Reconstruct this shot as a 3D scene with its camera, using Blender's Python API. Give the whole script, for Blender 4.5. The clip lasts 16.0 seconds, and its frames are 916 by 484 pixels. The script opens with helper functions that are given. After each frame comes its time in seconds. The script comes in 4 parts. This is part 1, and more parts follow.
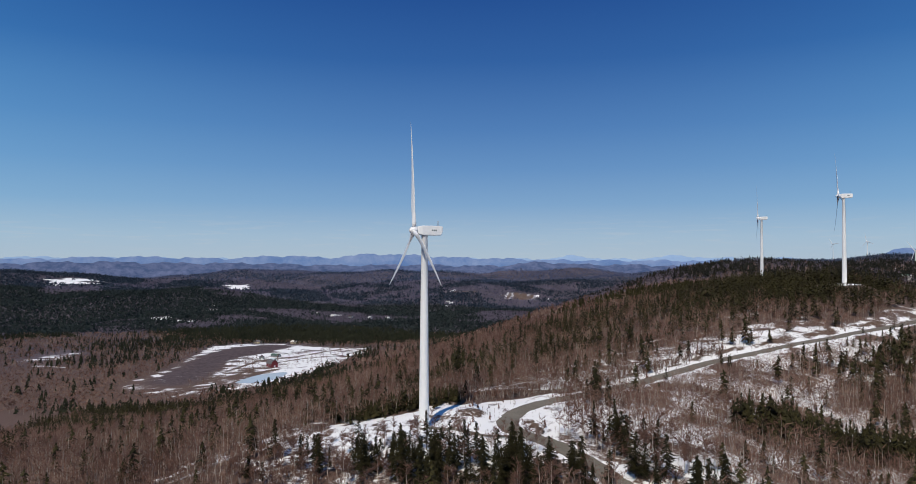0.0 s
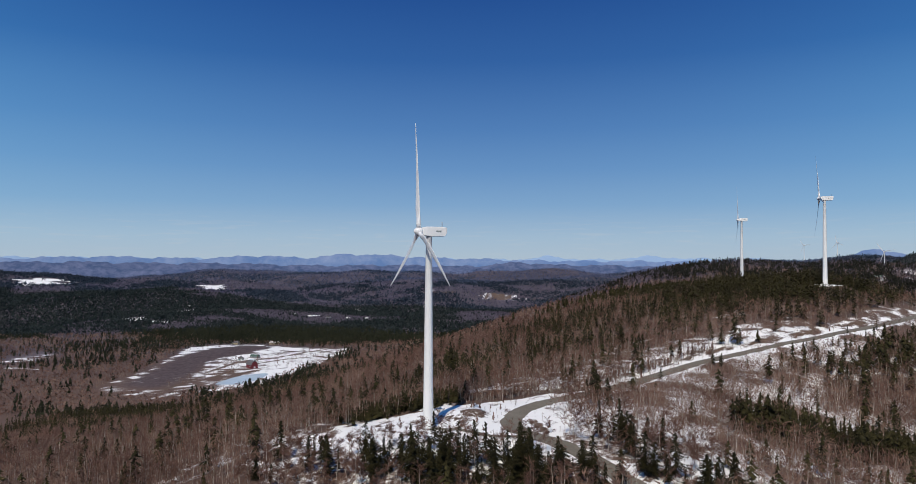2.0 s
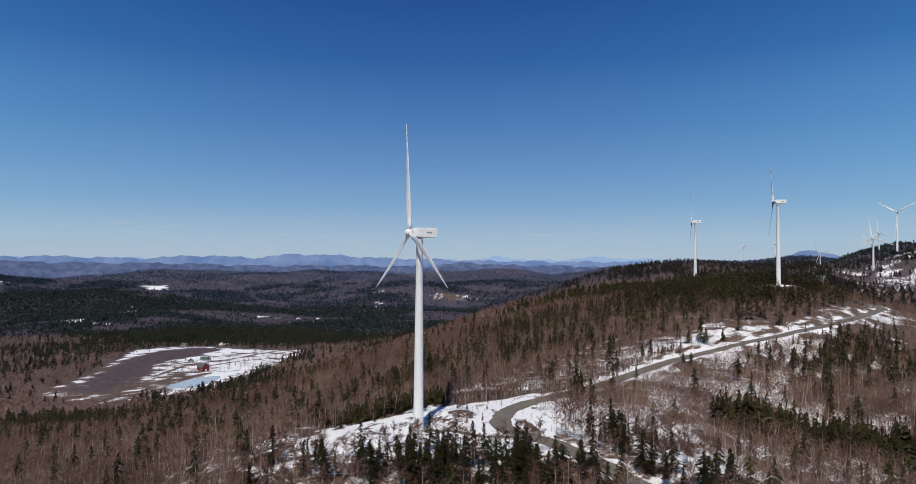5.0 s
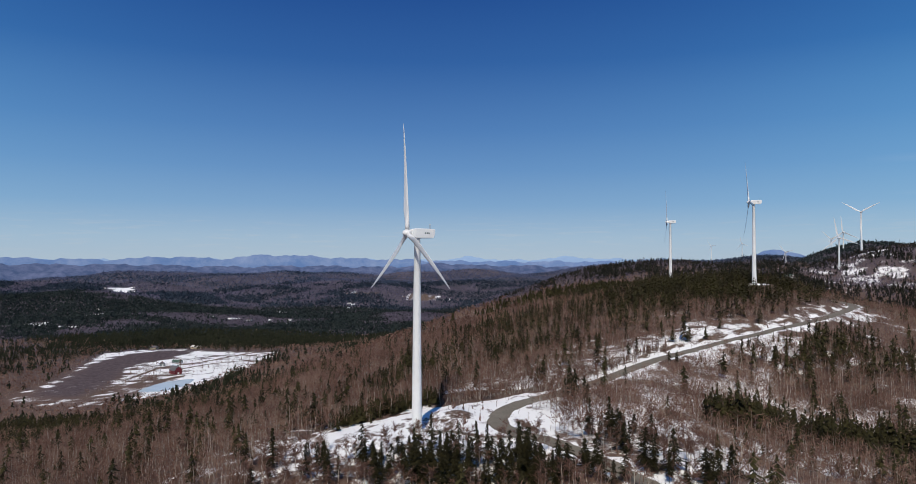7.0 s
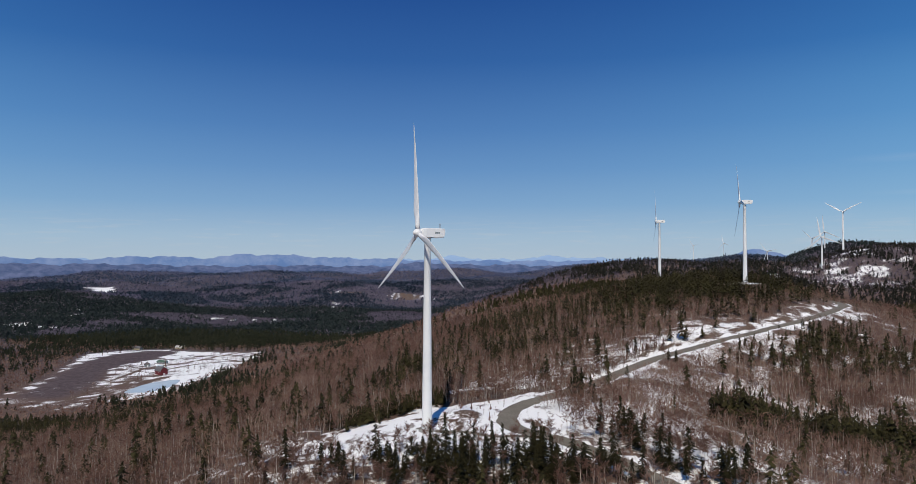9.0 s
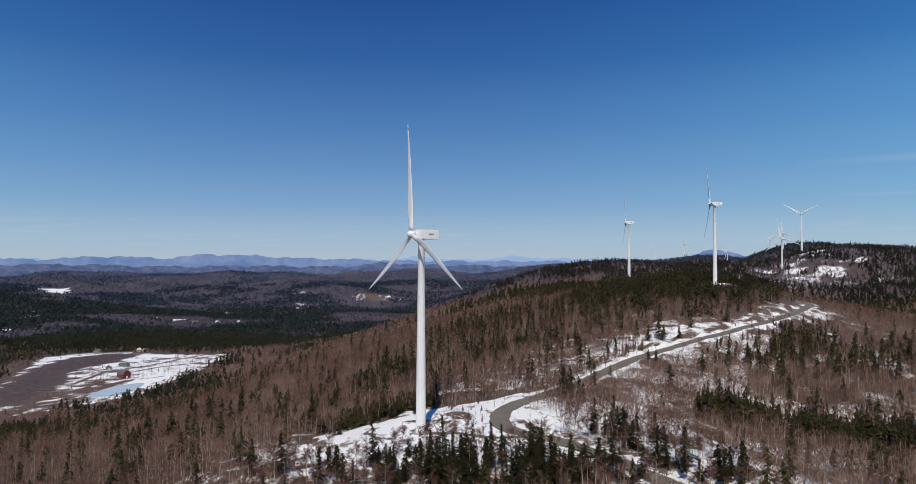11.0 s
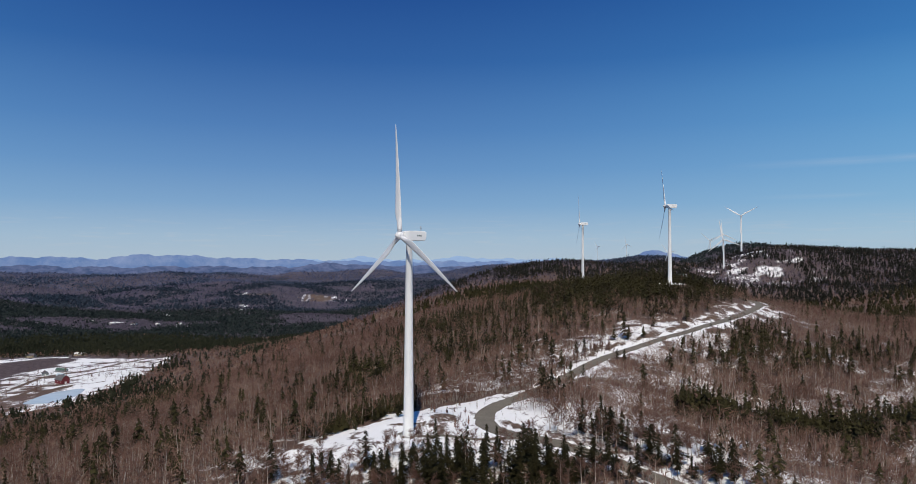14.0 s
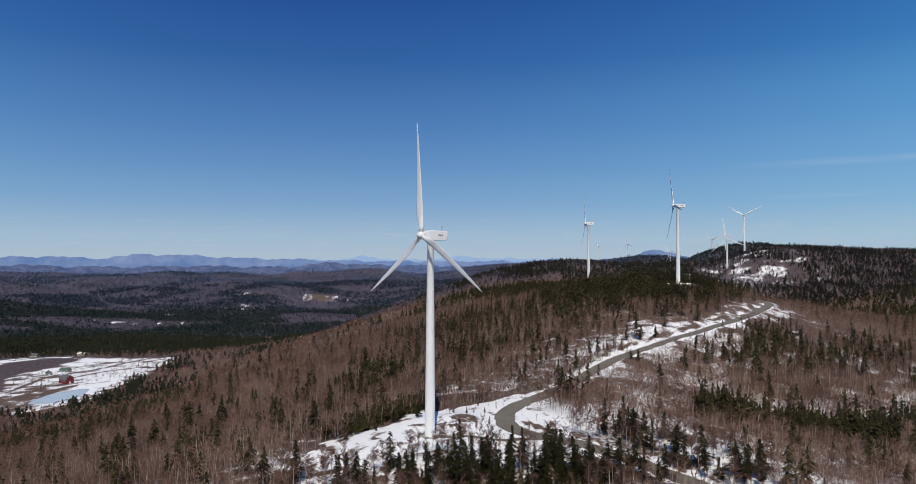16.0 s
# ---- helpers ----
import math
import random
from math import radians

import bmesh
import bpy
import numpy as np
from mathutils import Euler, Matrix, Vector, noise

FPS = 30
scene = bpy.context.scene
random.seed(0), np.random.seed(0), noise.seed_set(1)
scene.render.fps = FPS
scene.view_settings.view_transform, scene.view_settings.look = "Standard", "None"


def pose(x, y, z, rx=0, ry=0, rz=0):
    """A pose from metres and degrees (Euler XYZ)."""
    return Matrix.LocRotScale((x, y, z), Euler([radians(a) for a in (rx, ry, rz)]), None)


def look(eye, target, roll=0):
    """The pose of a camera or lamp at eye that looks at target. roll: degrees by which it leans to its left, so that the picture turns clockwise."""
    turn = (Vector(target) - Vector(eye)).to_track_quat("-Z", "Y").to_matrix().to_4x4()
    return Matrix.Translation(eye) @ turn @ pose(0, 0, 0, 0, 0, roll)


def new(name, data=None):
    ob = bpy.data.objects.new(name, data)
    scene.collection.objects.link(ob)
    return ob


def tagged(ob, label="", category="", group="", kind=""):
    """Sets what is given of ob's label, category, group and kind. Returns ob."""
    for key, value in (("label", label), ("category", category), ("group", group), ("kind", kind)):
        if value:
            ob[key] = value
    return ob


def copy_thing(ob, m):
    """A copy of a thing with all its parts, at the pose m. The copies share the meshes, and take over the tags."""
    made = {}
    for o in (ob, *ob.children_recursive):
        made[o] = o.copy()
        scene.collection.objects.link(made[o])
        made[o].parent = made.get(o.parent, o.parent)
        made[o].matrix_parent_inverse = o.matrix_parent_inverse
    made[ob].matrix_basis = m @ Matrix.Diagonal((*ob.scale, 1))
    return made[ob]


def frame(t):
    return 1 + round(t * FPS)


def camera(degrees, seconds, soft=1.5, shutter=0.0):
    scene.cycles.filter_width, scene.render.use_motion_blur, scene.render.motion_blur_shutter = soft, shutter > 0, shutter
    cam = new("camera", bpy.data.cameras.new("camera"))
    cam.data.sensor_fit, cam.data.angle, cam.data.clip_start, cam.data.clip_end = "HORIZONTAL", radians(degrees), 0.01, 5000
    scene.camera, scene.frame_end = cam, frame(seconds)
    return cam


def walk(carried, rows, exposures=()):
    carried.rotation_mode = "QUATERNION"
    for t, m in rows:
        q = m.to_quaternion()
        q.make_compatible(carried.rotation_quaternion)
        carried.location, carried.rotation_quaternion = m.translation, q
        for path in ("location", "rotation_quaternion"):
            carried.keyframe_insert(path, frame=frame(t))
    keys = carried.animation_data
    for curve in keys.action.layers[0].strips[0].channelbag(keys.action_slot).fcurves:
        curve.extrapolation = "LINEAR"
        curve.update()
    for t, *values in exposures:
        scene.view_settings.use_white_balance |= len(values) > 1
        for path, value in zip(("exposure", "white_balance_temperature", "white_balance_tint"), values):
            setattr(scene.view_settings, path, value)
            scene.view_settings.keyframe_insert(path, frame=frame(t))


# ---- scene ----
cam = camera(66.0, 16.0, 0.5)
PATH = [
    (0, (-2.155, 0.631, 67.114), (-2.457, 2.608, 67.159), 0.1),
    (0.5, (-4.896, -0.273, 67.207), (-5.179, 1.706, 67.252), 0.2),
    (1, (-7.756, -1.054, 67.301), (-8.019, 0.928, 67.347), 0.2),
    (1.5, (-10.666, -1.607, 67.35), (-10.912, 0.377, 67.396), 0.2),
    (2, (-13.428, -1.911, 67.367), (-13.661, 0.075, 67.413), 0.2),
    (2.5, (-16.114, -2.015, 67.402), (-16.335, -0.028, 67.449), 0.2),
    (3, (-18.835, -2.153, 67.45), (-19.043, -0.165, 67.497), 0.2),
    (3.5, (-21.575, -2.404, 67.501), (-21.766, -0.413, 67.547), 0.3),
    (4, (-24.507, -2.703, 67.568), (-24.669, -0.71, 67.615), 0.3),
    (4.5, (-27.597, -3.102, 67.644), (-27.726, -1.107, 67.69), 0.4),
    (5, (-30.667, -3.408, 67.72), (-30.751, -1.41, 67.767), 0.3),
    (7.5, (-44.426, -3.895, 67.833), (-44.414, -1.896, 67.881), 0.1),
    (8, (-47.182, -3.769, 67.831), (-47.157, -1.769, 67.878), 0.1),
    (10.5, (-61.968, -2.75, 68.39), (-61.848, -0.754, 68.436), 0.1),
    (11, (-65.149, -2.633, 68.461), (-64.992, -0.64, 68.508), 0.1),
    (11.5, (-68.435, -2.435, 68.558), (-68.238, -0.445, 68.605), 0.0),
    (12, (-71.503, -2.089, 68.656), (-71.272, -0.103, 68.704), 0.0),
    (12.5, (-74.377, -1.57, 68.767), (-74.117, 0.412, 68.814), 0.0),
    (13, (-77.135, -0.909, 68.867), (-76.852, 1.07, 68.915), 0.1),
    (13.5, (-79.858, -0.194, 68.916), (-79.555, 1.783, 68.963), 0.1),
    (14, (-82.578, 0.55, 68.907), (-82.261, 2.524, 68.955), 0.1),
    (14.5, (-85.088, 1.4, 68.886), (-84.761, 3.372, 68.933), 0.1),
    (15, (-87.366, 2.235, 68.889), (-87.038, 4.208, 68.936), 0.1),
    (15.5, (-89.334, 2.868, 68.928), (-89.011, 4.841, 68.975), 0.1),
    (16, (-90.939, 3.23, 68.972), (-90.62, 5.204, 69.019), 0.1),
]
walk(cam, [(t, look(eye, target, roll)) for t, eye, target, roll in PATH])

# ---- daylight ----
SUN_TURN, SUN_HEIGHT = 190.0, 48.0          # compass of the sun in the plan (degrees from +y, clockwise) and its height
a, h = radians(SUN_TURN), radians(SUN_HEIGHT)
to_sun = Vector((math.sin(a) * math.cos(h), math.cos(a) * math.cos(h), math.sin(h)))
sun = new("sun", bpy.data.lights.new("sun", "SUN"))
sun.data.energy, sun.data.angle, sun.data.color = 3.6, radians(0.53), (1.0, 0.925, 0.82)
sun.matrix_world = look(to_sun * 900, (0, 0, 0))

world = bpy.data.worlds.new("sky")
scene.world = world
world.use_nodes = True
wn, wl = world.node_tree.nodes, world.node_tree.links
sky = wn.new("ShaderNodeTexSky")
sky.sky_type, sky.sun_disc = "NISHITA", False
sky.sun_elevation, sky.sun_rotation = h, a
sky.altitude, sky.air_density, sky.dust_density, sky.ozone_density = 700, 1.0, 0.2, 4.0


def build_sky():
    """The clear deep blue of a dry cold day over the sky's own glow: pale at the skyline, darkest away from the sun, with thin far cloud."""
    def do(op, p, q=0.5, clamp=False):
        m = wn.new("ShaderNodeMath")
        m.operation, m.use_clamp = op, clamp
        for k, v in enumerate((p, q)):
            if hasattr(v, "links"):
                wl.new(v, m.inputs[k])
            else:
                m.inputs[k].default_value = v
        return m.outputs[0]

    def blend(fac, p, q, kind="MIX"):
        m = wn.new("ShaderNodeMix")
        m.data_type, m.blend_type = "RGBA", kind
        for k, v in ((0, fac), (6, p), (7, q)):
            if hasattr(v, "links"):
                wl.new(v, m.inputs[k])
            else:
                m.inputs[k].default_value = v
        return m.outputs[2]

    way = wn.new("ShaderNodeTexCoord").outputs["Generated"]
    sep = wn.new("ShaderNodeSeparateXYZ")
    wl.new(way, sep.inputs[0])
    up = wn.new("ShaderNodeValToRGB")
    stops = ((0.0, (0.41, 0.52, 0.63)), (0.03, (0.35, 0.49, 0.64)), (0.075, (0.208, 0.375, 0.605)), (0.125, (0.13, 0.285, 0.55)), (0.18, (0.079, 0.21, 0.48)), (0.27, (0.03, 0.12, 0.365)),
             (0.35, (0.016, 0.08, 0.297)), (0.7, (0.012, 0.06, 0.23)), (1.0, (0.01, 0.05, 0.2)))
    while len(up.color_ramp.elements) < len(stops):
        up.color_ramp.elements.new(0.5)
    for e, (p, col) in zip(up.color_ramp.elements, stops):
        e.position, e.color = p, (*col, 1)
    wl.new(sep.outputs["Z"], up.inputs[0])
    flat = do("DIVIDE", sep.outputs["X"], do("SQRT", do("ADD", do("MULTIPLY", sep.outputs["X"], sep.outputs["X"]), do("MULTIPLY", sep.outputs["Y"], sep.outputs["Y"]))))
    flat = do("ADD", do("MULTIPLY", flat, 0.996), 0.087)
    wider = do("ADD", do("MULTIPLY", do("MULTIPLY", flat, flat), 1.02), 1.0)
    glow = wn.new("ShaderNodeCombineColor")
    for k, v in enumerate((do("ADD", do("MULTIPLY", wider, 0.7), 0.3), wider, do("ADD", do("MULTIPLY", wider, 0.55), 0.45))):
        wl.new(v, glow.inputs[k])
    lift = blend(do("MULTIPLY", sep.outputs["Z"], 4.5, True), (1, 1, 1, 1), glow.outputs[0])
    clear = blend(1.0, up.outputs[0], lift, "MULTIPLY")
    # thin broken cloud low over the skyline
    stretch = wn.new("ShaderNodeMapping")
    stretch.inputs["Scale"].default_value = (13, 13, 150)
    wl.new(way, stretch.inputs[0])
    cloud = wn.new("ShaderNodeTexNoise")
    cloud.inputs["Scale"].default_value, cloud.inputs["Detail"].default_value = 1.6, 5
    wl.new(stretch.outputs[0], cloud.inputs["Vector"])
    low = do("SUBTRACT", 1.0, do("MULTIPLY", do("ABSOLUTE", do("SUBTRACT", sep.outputs["Z"], 0.03)), 28.0), True)
    amount = do("MULTIPLY", do("MULTIPLY", do("SUBTRACT", cloud.outputs["Fac"], 0.54), 4.0, True), do("MULTIPLY", low, 0.4))
    cloudy = blend(amount, clear, (0.52, 0.56, 0.62, 1))
    def streak(height, thin_, lo, hi):
        """A long wisp of high cloud: its height, how thin it is, and from where to where round the horizon it lies."""
        v = do("SUBTRACT", 1.0, do("MULTIPLY", do("ABSOLUTE", do("SUBTRACT", sep.outputs["Z"], height)), thin_), True)
        v = do("MULTIPLY", v, do("MULTIPLY", do("SUBTRACT", flat, lo), 9.0, True))
        return do("MULTIPLY", do("MULTIPLY", v, do("MULTIPLY", do("SUBTRACT", hi, flat), 14.0, True)), do("MULTIPLY", cloud.outputs["Fac"], 0.26))

    cloudy = blend(streak(0.122, 160.0, 0.58, 0.9), cloudy, (0.62, 0.66, 0.72, 1))
    cloudy = blend(streak(0.08, 230.0, 0.6, 0.74), cloudy, (0.6, 0.65, 0.7, 1))
    own = blend(1.0, sky.outputs[0], (0.045, 0.045, 0.045, 1), "MULTIPLY")
    wl.new(blend(0.06, cloudy, own), wn["Background"].inputs[0])
    wn["Background"].inputs[1].default_value = 1.0


build_sky()

# ---- materials ----
def material(name, rough=0.8, metal=0.0):
    m = bpy.data.materials.new(name)
    m.use_nodes = True
    b = m.node_tree.nodes["Principled BSDF"]
    b.inputs["Roughness"].default_value, b.inputs["Metallic"].default_value = rough, metal
    b.inputs["Specular IOR Level"].default_value = 0.3
    return m, m.node_tree.nodes, m.node_tree.links, b


def noise_node(n, l, scale, detail=4.0, rough=0.55, where=None):
    t = n.new("ShaderNodeTexNoise")
    t.inputs["Scale"].default_value, t.inputs["Detail"].default_value, t.inputs["Roughness"].default_value = scale, detail, rough
    if where is not None:
        l.new(where, t.inputs["Vector"])
    return t.outputs["Fac"]


def ramp(n, l, fac, stops):
    r = n.new("ShaderNodeValToRGB")
    while len(r.color_ramp.elements) < len(stops):
        r.color_ramp.elements.new(0.5)
    for e, (p, c) in zip(r.color_ramp.elements, stops):
        e.position, e.color = p, (*c, 1) if len(c) == 3 else c
    l.new(fac, r.inputs[0])
    return r.outputs[0]


def mix(n, l, fac, a, b):
    m = n.new("ShaderNodeMix")
    m.data_type = "RGBA"
    for s, v in (("Factor", fac), ("A", a), ("B", b)):
        sock = [i for i in m.inputs if i.name == s and i.type == ("VALUE" if s == "Factor" else "RGBA")][0]
        if hasattr(v, "links"):
            l.new(v, sock)
        else:
            sock.default_value = (*v, 1) if isinstance(v, tuple) else v
    return [o for o in m.outputs if o.type == "RGBA"][0]


def maths(n, l, op, a, b=0.5, clamp=False):
    m = n.new("ShaderNodeMath")
    m.operation, m.use_clamp = op, clamp
    for i, v in enumerate((a, b)):
        if hasattr(v, "links"):
            l.new(v, m.inputs[i])
        else:
            m.inputs[i].default_value = v
    return m.outputs[0]


def bump(n, l, height, bsdf, strength, distance):
    b = n.new("ShaderNodeBump")
    b.inputs["Strength"].default_value, b.inputs["Distance"].default_value = strength, distance
    l.new(height, b.inputs["Height"])
    l.new(b.outputs[0], bsdf.inputs["Normal"])


def place_of(n):
    return n.new("ShaderNodeTexCoord").outputs["Object"]


def ground_material():
    """Leaf litter, bog and gravelly soil with patchy old snow, and a painted haze tint on far ground; the cover
    attribute says how much of each lies where.
    """
    m, n, l, b = material("forest_floor", 0.9)
    p = place_of(n)
    at = n.new("ShaderNodeAttribute")
    at.attribute_name = "cover"
    sep = n.new("ShaderNodeSeparateColor")
    l.new(at.outputs["Color"], sep.inputs[0])
    fine, mid, wide = noise_node(n, l, 0.55, 6, 0.68, p), noise_node(n, l, 0.16, 6, 0.65, p), noise_node(n, l, 0.006, 4, 0.6, p)
    litter = mix(n, l, mid, (0.075, 0.043, 0.031), (0.18, 0.115, 0.085))
    litter = mix(n, l, ramp(n, l, wide, [(0.35, (0, 0, 0)), (0.65, (1, 1, 1))]), litter, (0.12, 0.076, 0.058))
    # lilac-grey haze painted into the colour of far ground
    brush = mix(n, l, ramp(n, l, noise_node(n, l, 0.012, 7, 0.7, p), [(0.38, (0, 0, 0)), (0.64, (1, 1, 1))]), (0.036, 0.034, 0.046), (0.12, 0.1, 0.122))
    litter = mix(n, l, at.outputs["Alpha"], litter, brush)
    soil = mix(n, l, ramp(n, l, fine, [(0.35, (0, 0, 0)), (0.65, (1, 1, 1))]), (0.06, 0.034, 0.022), (0.19, 0.13, 0.092))
    worn = maths(n, l, "ADD", maths(n, l, "MULTIPLY", maths(n, l, "SUBTRACT", sep.outputs["Green"], fine), 6.0), 0.5, True)
    base = mix(n, l, worn, litter, soil)
    bog = mix(n, l, ramp(n, l, mid, [(0.35, (0, 0, 0)), (0.68, (1, 1, 1))]), (0.048, 0.032, 0.032), (0.135, 0.097, 0.092))
    base = mix(n, l, sep.outputs["Blue"], base, bog)
    grit = noise_node(n, l, 1.7, 5, 0.7, p)
    level = maths(n, l, "ADD", maths(n, l, "ADD", maths(n, l, "MULTIPLY", mid, 0.28), maths(n, l, "MULTIPLY", fine, 0.42)), maths(n, l, "MULTIPLY", grit, 0.3))
    # snow lies where the cover beats the roughness of the ground
    over = maths(n, l, "SUBTRACT", sep.outputs["Red"], level)
    snow = maths(n, l, "ADD", maths(n, l, "MULTIPLY", over, 11.0), 0.5, True)
    snow = maths(n, l, "MULTIPLY", snow, maths(n, l, "SUBTRACT", 1.0, worn))
    white = mix(n, l, fine, (0.84, 0.83, 0.81), (0.93, 0.92, 0.9))
    l.new(mix(n, l, snow, base, white), b.inputs["Base Color"])
    bump(n, l, level, b, 0.9, 0.9)
    return m


def simple(name, c1, c2, scale, rough=0.8, metal=0.0, relief=0.0, tint="", middle=None):
    """A surface between two colours, by noise at two scales; tint: an attribute that shifts it piece by piece."""
    m, n, l, b = material(name, rough, metal)
    p = place_of(n)
    f = maths(n, l, "ADD", maths(n, l, "MULTIPLY", noise_node(n, l, scale, 5, 0.6, p), 0.6), maths(n, l, "MULTIPLY", noise_node(n, l, scale * 0.12, 3, 0.5, p), 0.4))
    f = ramp(n, l, f, [(0.32, (0, 0, 0)), (0.68, (1, 1, 1))])
    if tint:
        at = n.new("ShaderNodeAttribute")
        at.attribute_name = tint
        f = maths(n, l, "ADD", maths(n, l, "MULTIPLY", f, 0.45), maths(n, l, "MULTIPLY", at.outputs["Fac"], 0.55), True)
    l.new(ramp(n, l, f, [(0.0, c1), (0.5, middle), (1.0, c2)]) if middle else mix(n, l, f, c1, c2), b.inputs["Base Color"])
    if relief:
        bump(n, l, noise_node(n, l, scale * 2, 4, 0.6, p), b, 0.5, relief)
    return m


def thin(m, share):
    """Light goes through thin twigs and needles to this share."""
    n, l = m.node_tree.nodes, m.node_tree.links
    b = n["Principled BSDF"]
    t, x = n.new("ShaderNodeBsdfTranslucent"), n.new("ShaderNodeMixShader")
    l.new(b.inputs["Base Color"].links[0].from_socket, t.inputs["Color"])
    x.inputs[0].default_value = share
    l.new(b.outputs[0], x.inputs[1])
    l.new(t.outputs[0], x.inputs[2])
    l.new(x.outputs[0], n["Material Output"].inputs["Surface"])
    return m


GROUND = ground_material()
GRAVEL = simple("packed_gravel", (0.125, 0.108, 0.083), (0.205, 0.182, 0.145), 1.2, 0.95, relief=0.08)
SHOULDER = simple("wet_gravel", (0.10, 0.08, 0.062), (0.2, 0.165, 0.13), 0.7, 0.95, relief=0.1)
WHITE = simple("white_tower_paint", (0.74, 0.75, 0.74), (0.82, 0.82, 0.81), 0.25, 0.38)
BLADE = simple("blade_gelcoat", (0.72, 0.73, 0.73), (0.8, 0.8, 0.8), 0.2, 0.3)
GREY = simple("grey_marking", (0.16, 0.2, 0.2), (0.22, 0.25, 0.25), 1.0, 0.5)
STEEL = simple("galvanised_steel", (0.3, 0.31, 0.32), (0.42, 0.43, 0.44), 2.0, 0.45, 0.7)
CONCRETE = simple("concrete", (0.3, 0.29, 0.27), (0.42, 0.41, 0.38), 0.8, 0.9, relief=0.03)
BARK = simple("grey_bark", (0.12, 0.09, 0.072), (0.64, 0.575, 0.495), 0.6, 0.9, tint="tint")
TWIG = simple("bare_twigs", (0.06, 0.03, 0.0195), (0.41, 0.285, 0.215), 0.2, 0.9, tint="tint", middle=(0.2, 0.11, 0.08))
NEEDLE = simple("conifer_needles", (0.009, 0.008, 0.0036), (0.066, 0.057, 0.021), 0.5, 0.75, tint="tint")
PINE = simple("pine_needles", (0.012, 0.0145, 0.0078), (0.046, 0.048, 0.026), 0.1, 0.75, tint="tint")
DARK_FIR = simple("dark_fir_needles", (0.011, 0.0115, 0.0095), (0.037, 0.035, 0.026), 0.05, 0.85, tint="tint")
STEM = simple("conifer_bark", (0.06, 0.045, 0.035), (0.12, 0.095, 0.075), 1.5, 0.9)
# far woods: aerial haze painted into the base colours, bluer zone by zone
FAR_TWIG = simple("haze_tinted_bare_wood", (0.085, 0.072, 0.098), (0.205, 0.166, 0.2), 0.02, 0.95, tint="tint")
FAR_NEEDLE = simple("haze_tinted_conifers", (0.017, 0.024, 0.024), (0.042, 0.053, 0.049), 0.02, 0.9, tint="tint")
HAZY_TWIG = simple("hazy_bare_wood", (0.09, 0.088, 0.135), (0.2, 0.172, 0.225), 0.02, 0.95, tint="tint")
HAZE_BLUE_TWIG = simple("haze_blue_bare_wood", (0.085, 0.105, 0.175), (0.16, 0.166, 0.24), 0.02, 0.95, tint="tint")
HAZE_BLUE_NEEDLE = simple("haze_blue_conifers", (0.044, 0.064, 0.105), (0.07, 0.094, 0.14), 0.02, 0.95, tint="tint")
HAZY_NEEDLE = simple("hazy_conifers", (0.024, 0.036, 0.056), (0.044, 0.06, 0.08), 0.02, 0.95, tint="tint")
for m in (TWIG, FAR_TWIG, HAZY_TWIG, HAZE_BLUE_TWIG):
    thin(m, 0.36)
for m in (NEEDLE, PINE, DARK_FIR, FAR_NEEDLE, HAZY_NEEDLE, HAZE_BLUE_NEEDLE):
    thin(m, 0.15)
    m.node_tree.nodes["Principled BSDF"].inputs["Specular IOR Level"].default_value = 0.12
ICE = simple("pond_ice", (0.48, 0.57, 0.62), (0.6, 0.67, 0.7), 0.05, 0.25)
BARN_RED = simple("barn_red_boards", (0.11, 0.02, 0.026), (0.18, 0.032, 0.038), 0.6, 0.85)
SHINGLE = simple("roof_shingle", (0.09, 0.085, 0.09), (0.16, 0.15, 0.15), 0.8, 0.9)
CLAPBOARD = simple("white_clapboard", (0.6, 0.6, 0.57), (0.74, 0.73, 0.7), 0.7, 0.7)
GREEN = simple("green_sheet_metal", (0.05, 0.1, 0.07), (0.08, 0.14, 0.1), 0.8, 0.6)
OCHRE = simple("ochre_boards", (0.42, 0.36, 0.22), (0.52, 0.46, 0.3), 0.7, 0.8)
BRICK = simple("red_brick", (0.2, 0.08, 0.06), (0.3, 0.13, 0.1), 1.5, 0.9)
PANE = simple("dark_window_glass", (0.02, 0.025, 0.03), (0.04, 0.045, 0.05), 1.0, 0.12)

# ---- the lie of the land ----
# near spurs and far hills: x, y, reach, height
SPURS = [(-60, 270, 85, 19.6), (30, 375, 85, 22.6), (25, 520, 110, 17.0), (140, 470, 90, 9.6), (240, 660, 110, 31.4), (160, 600, 90, 13.5), (-60, 590, 120, 10.9),
         (-150, 330, 110, -2.0), (100, 330, 110, -18.3), (40, 190, 130, 6.2), (270, 430, 150, 4.6), (200, 200, 70, -11.6)]
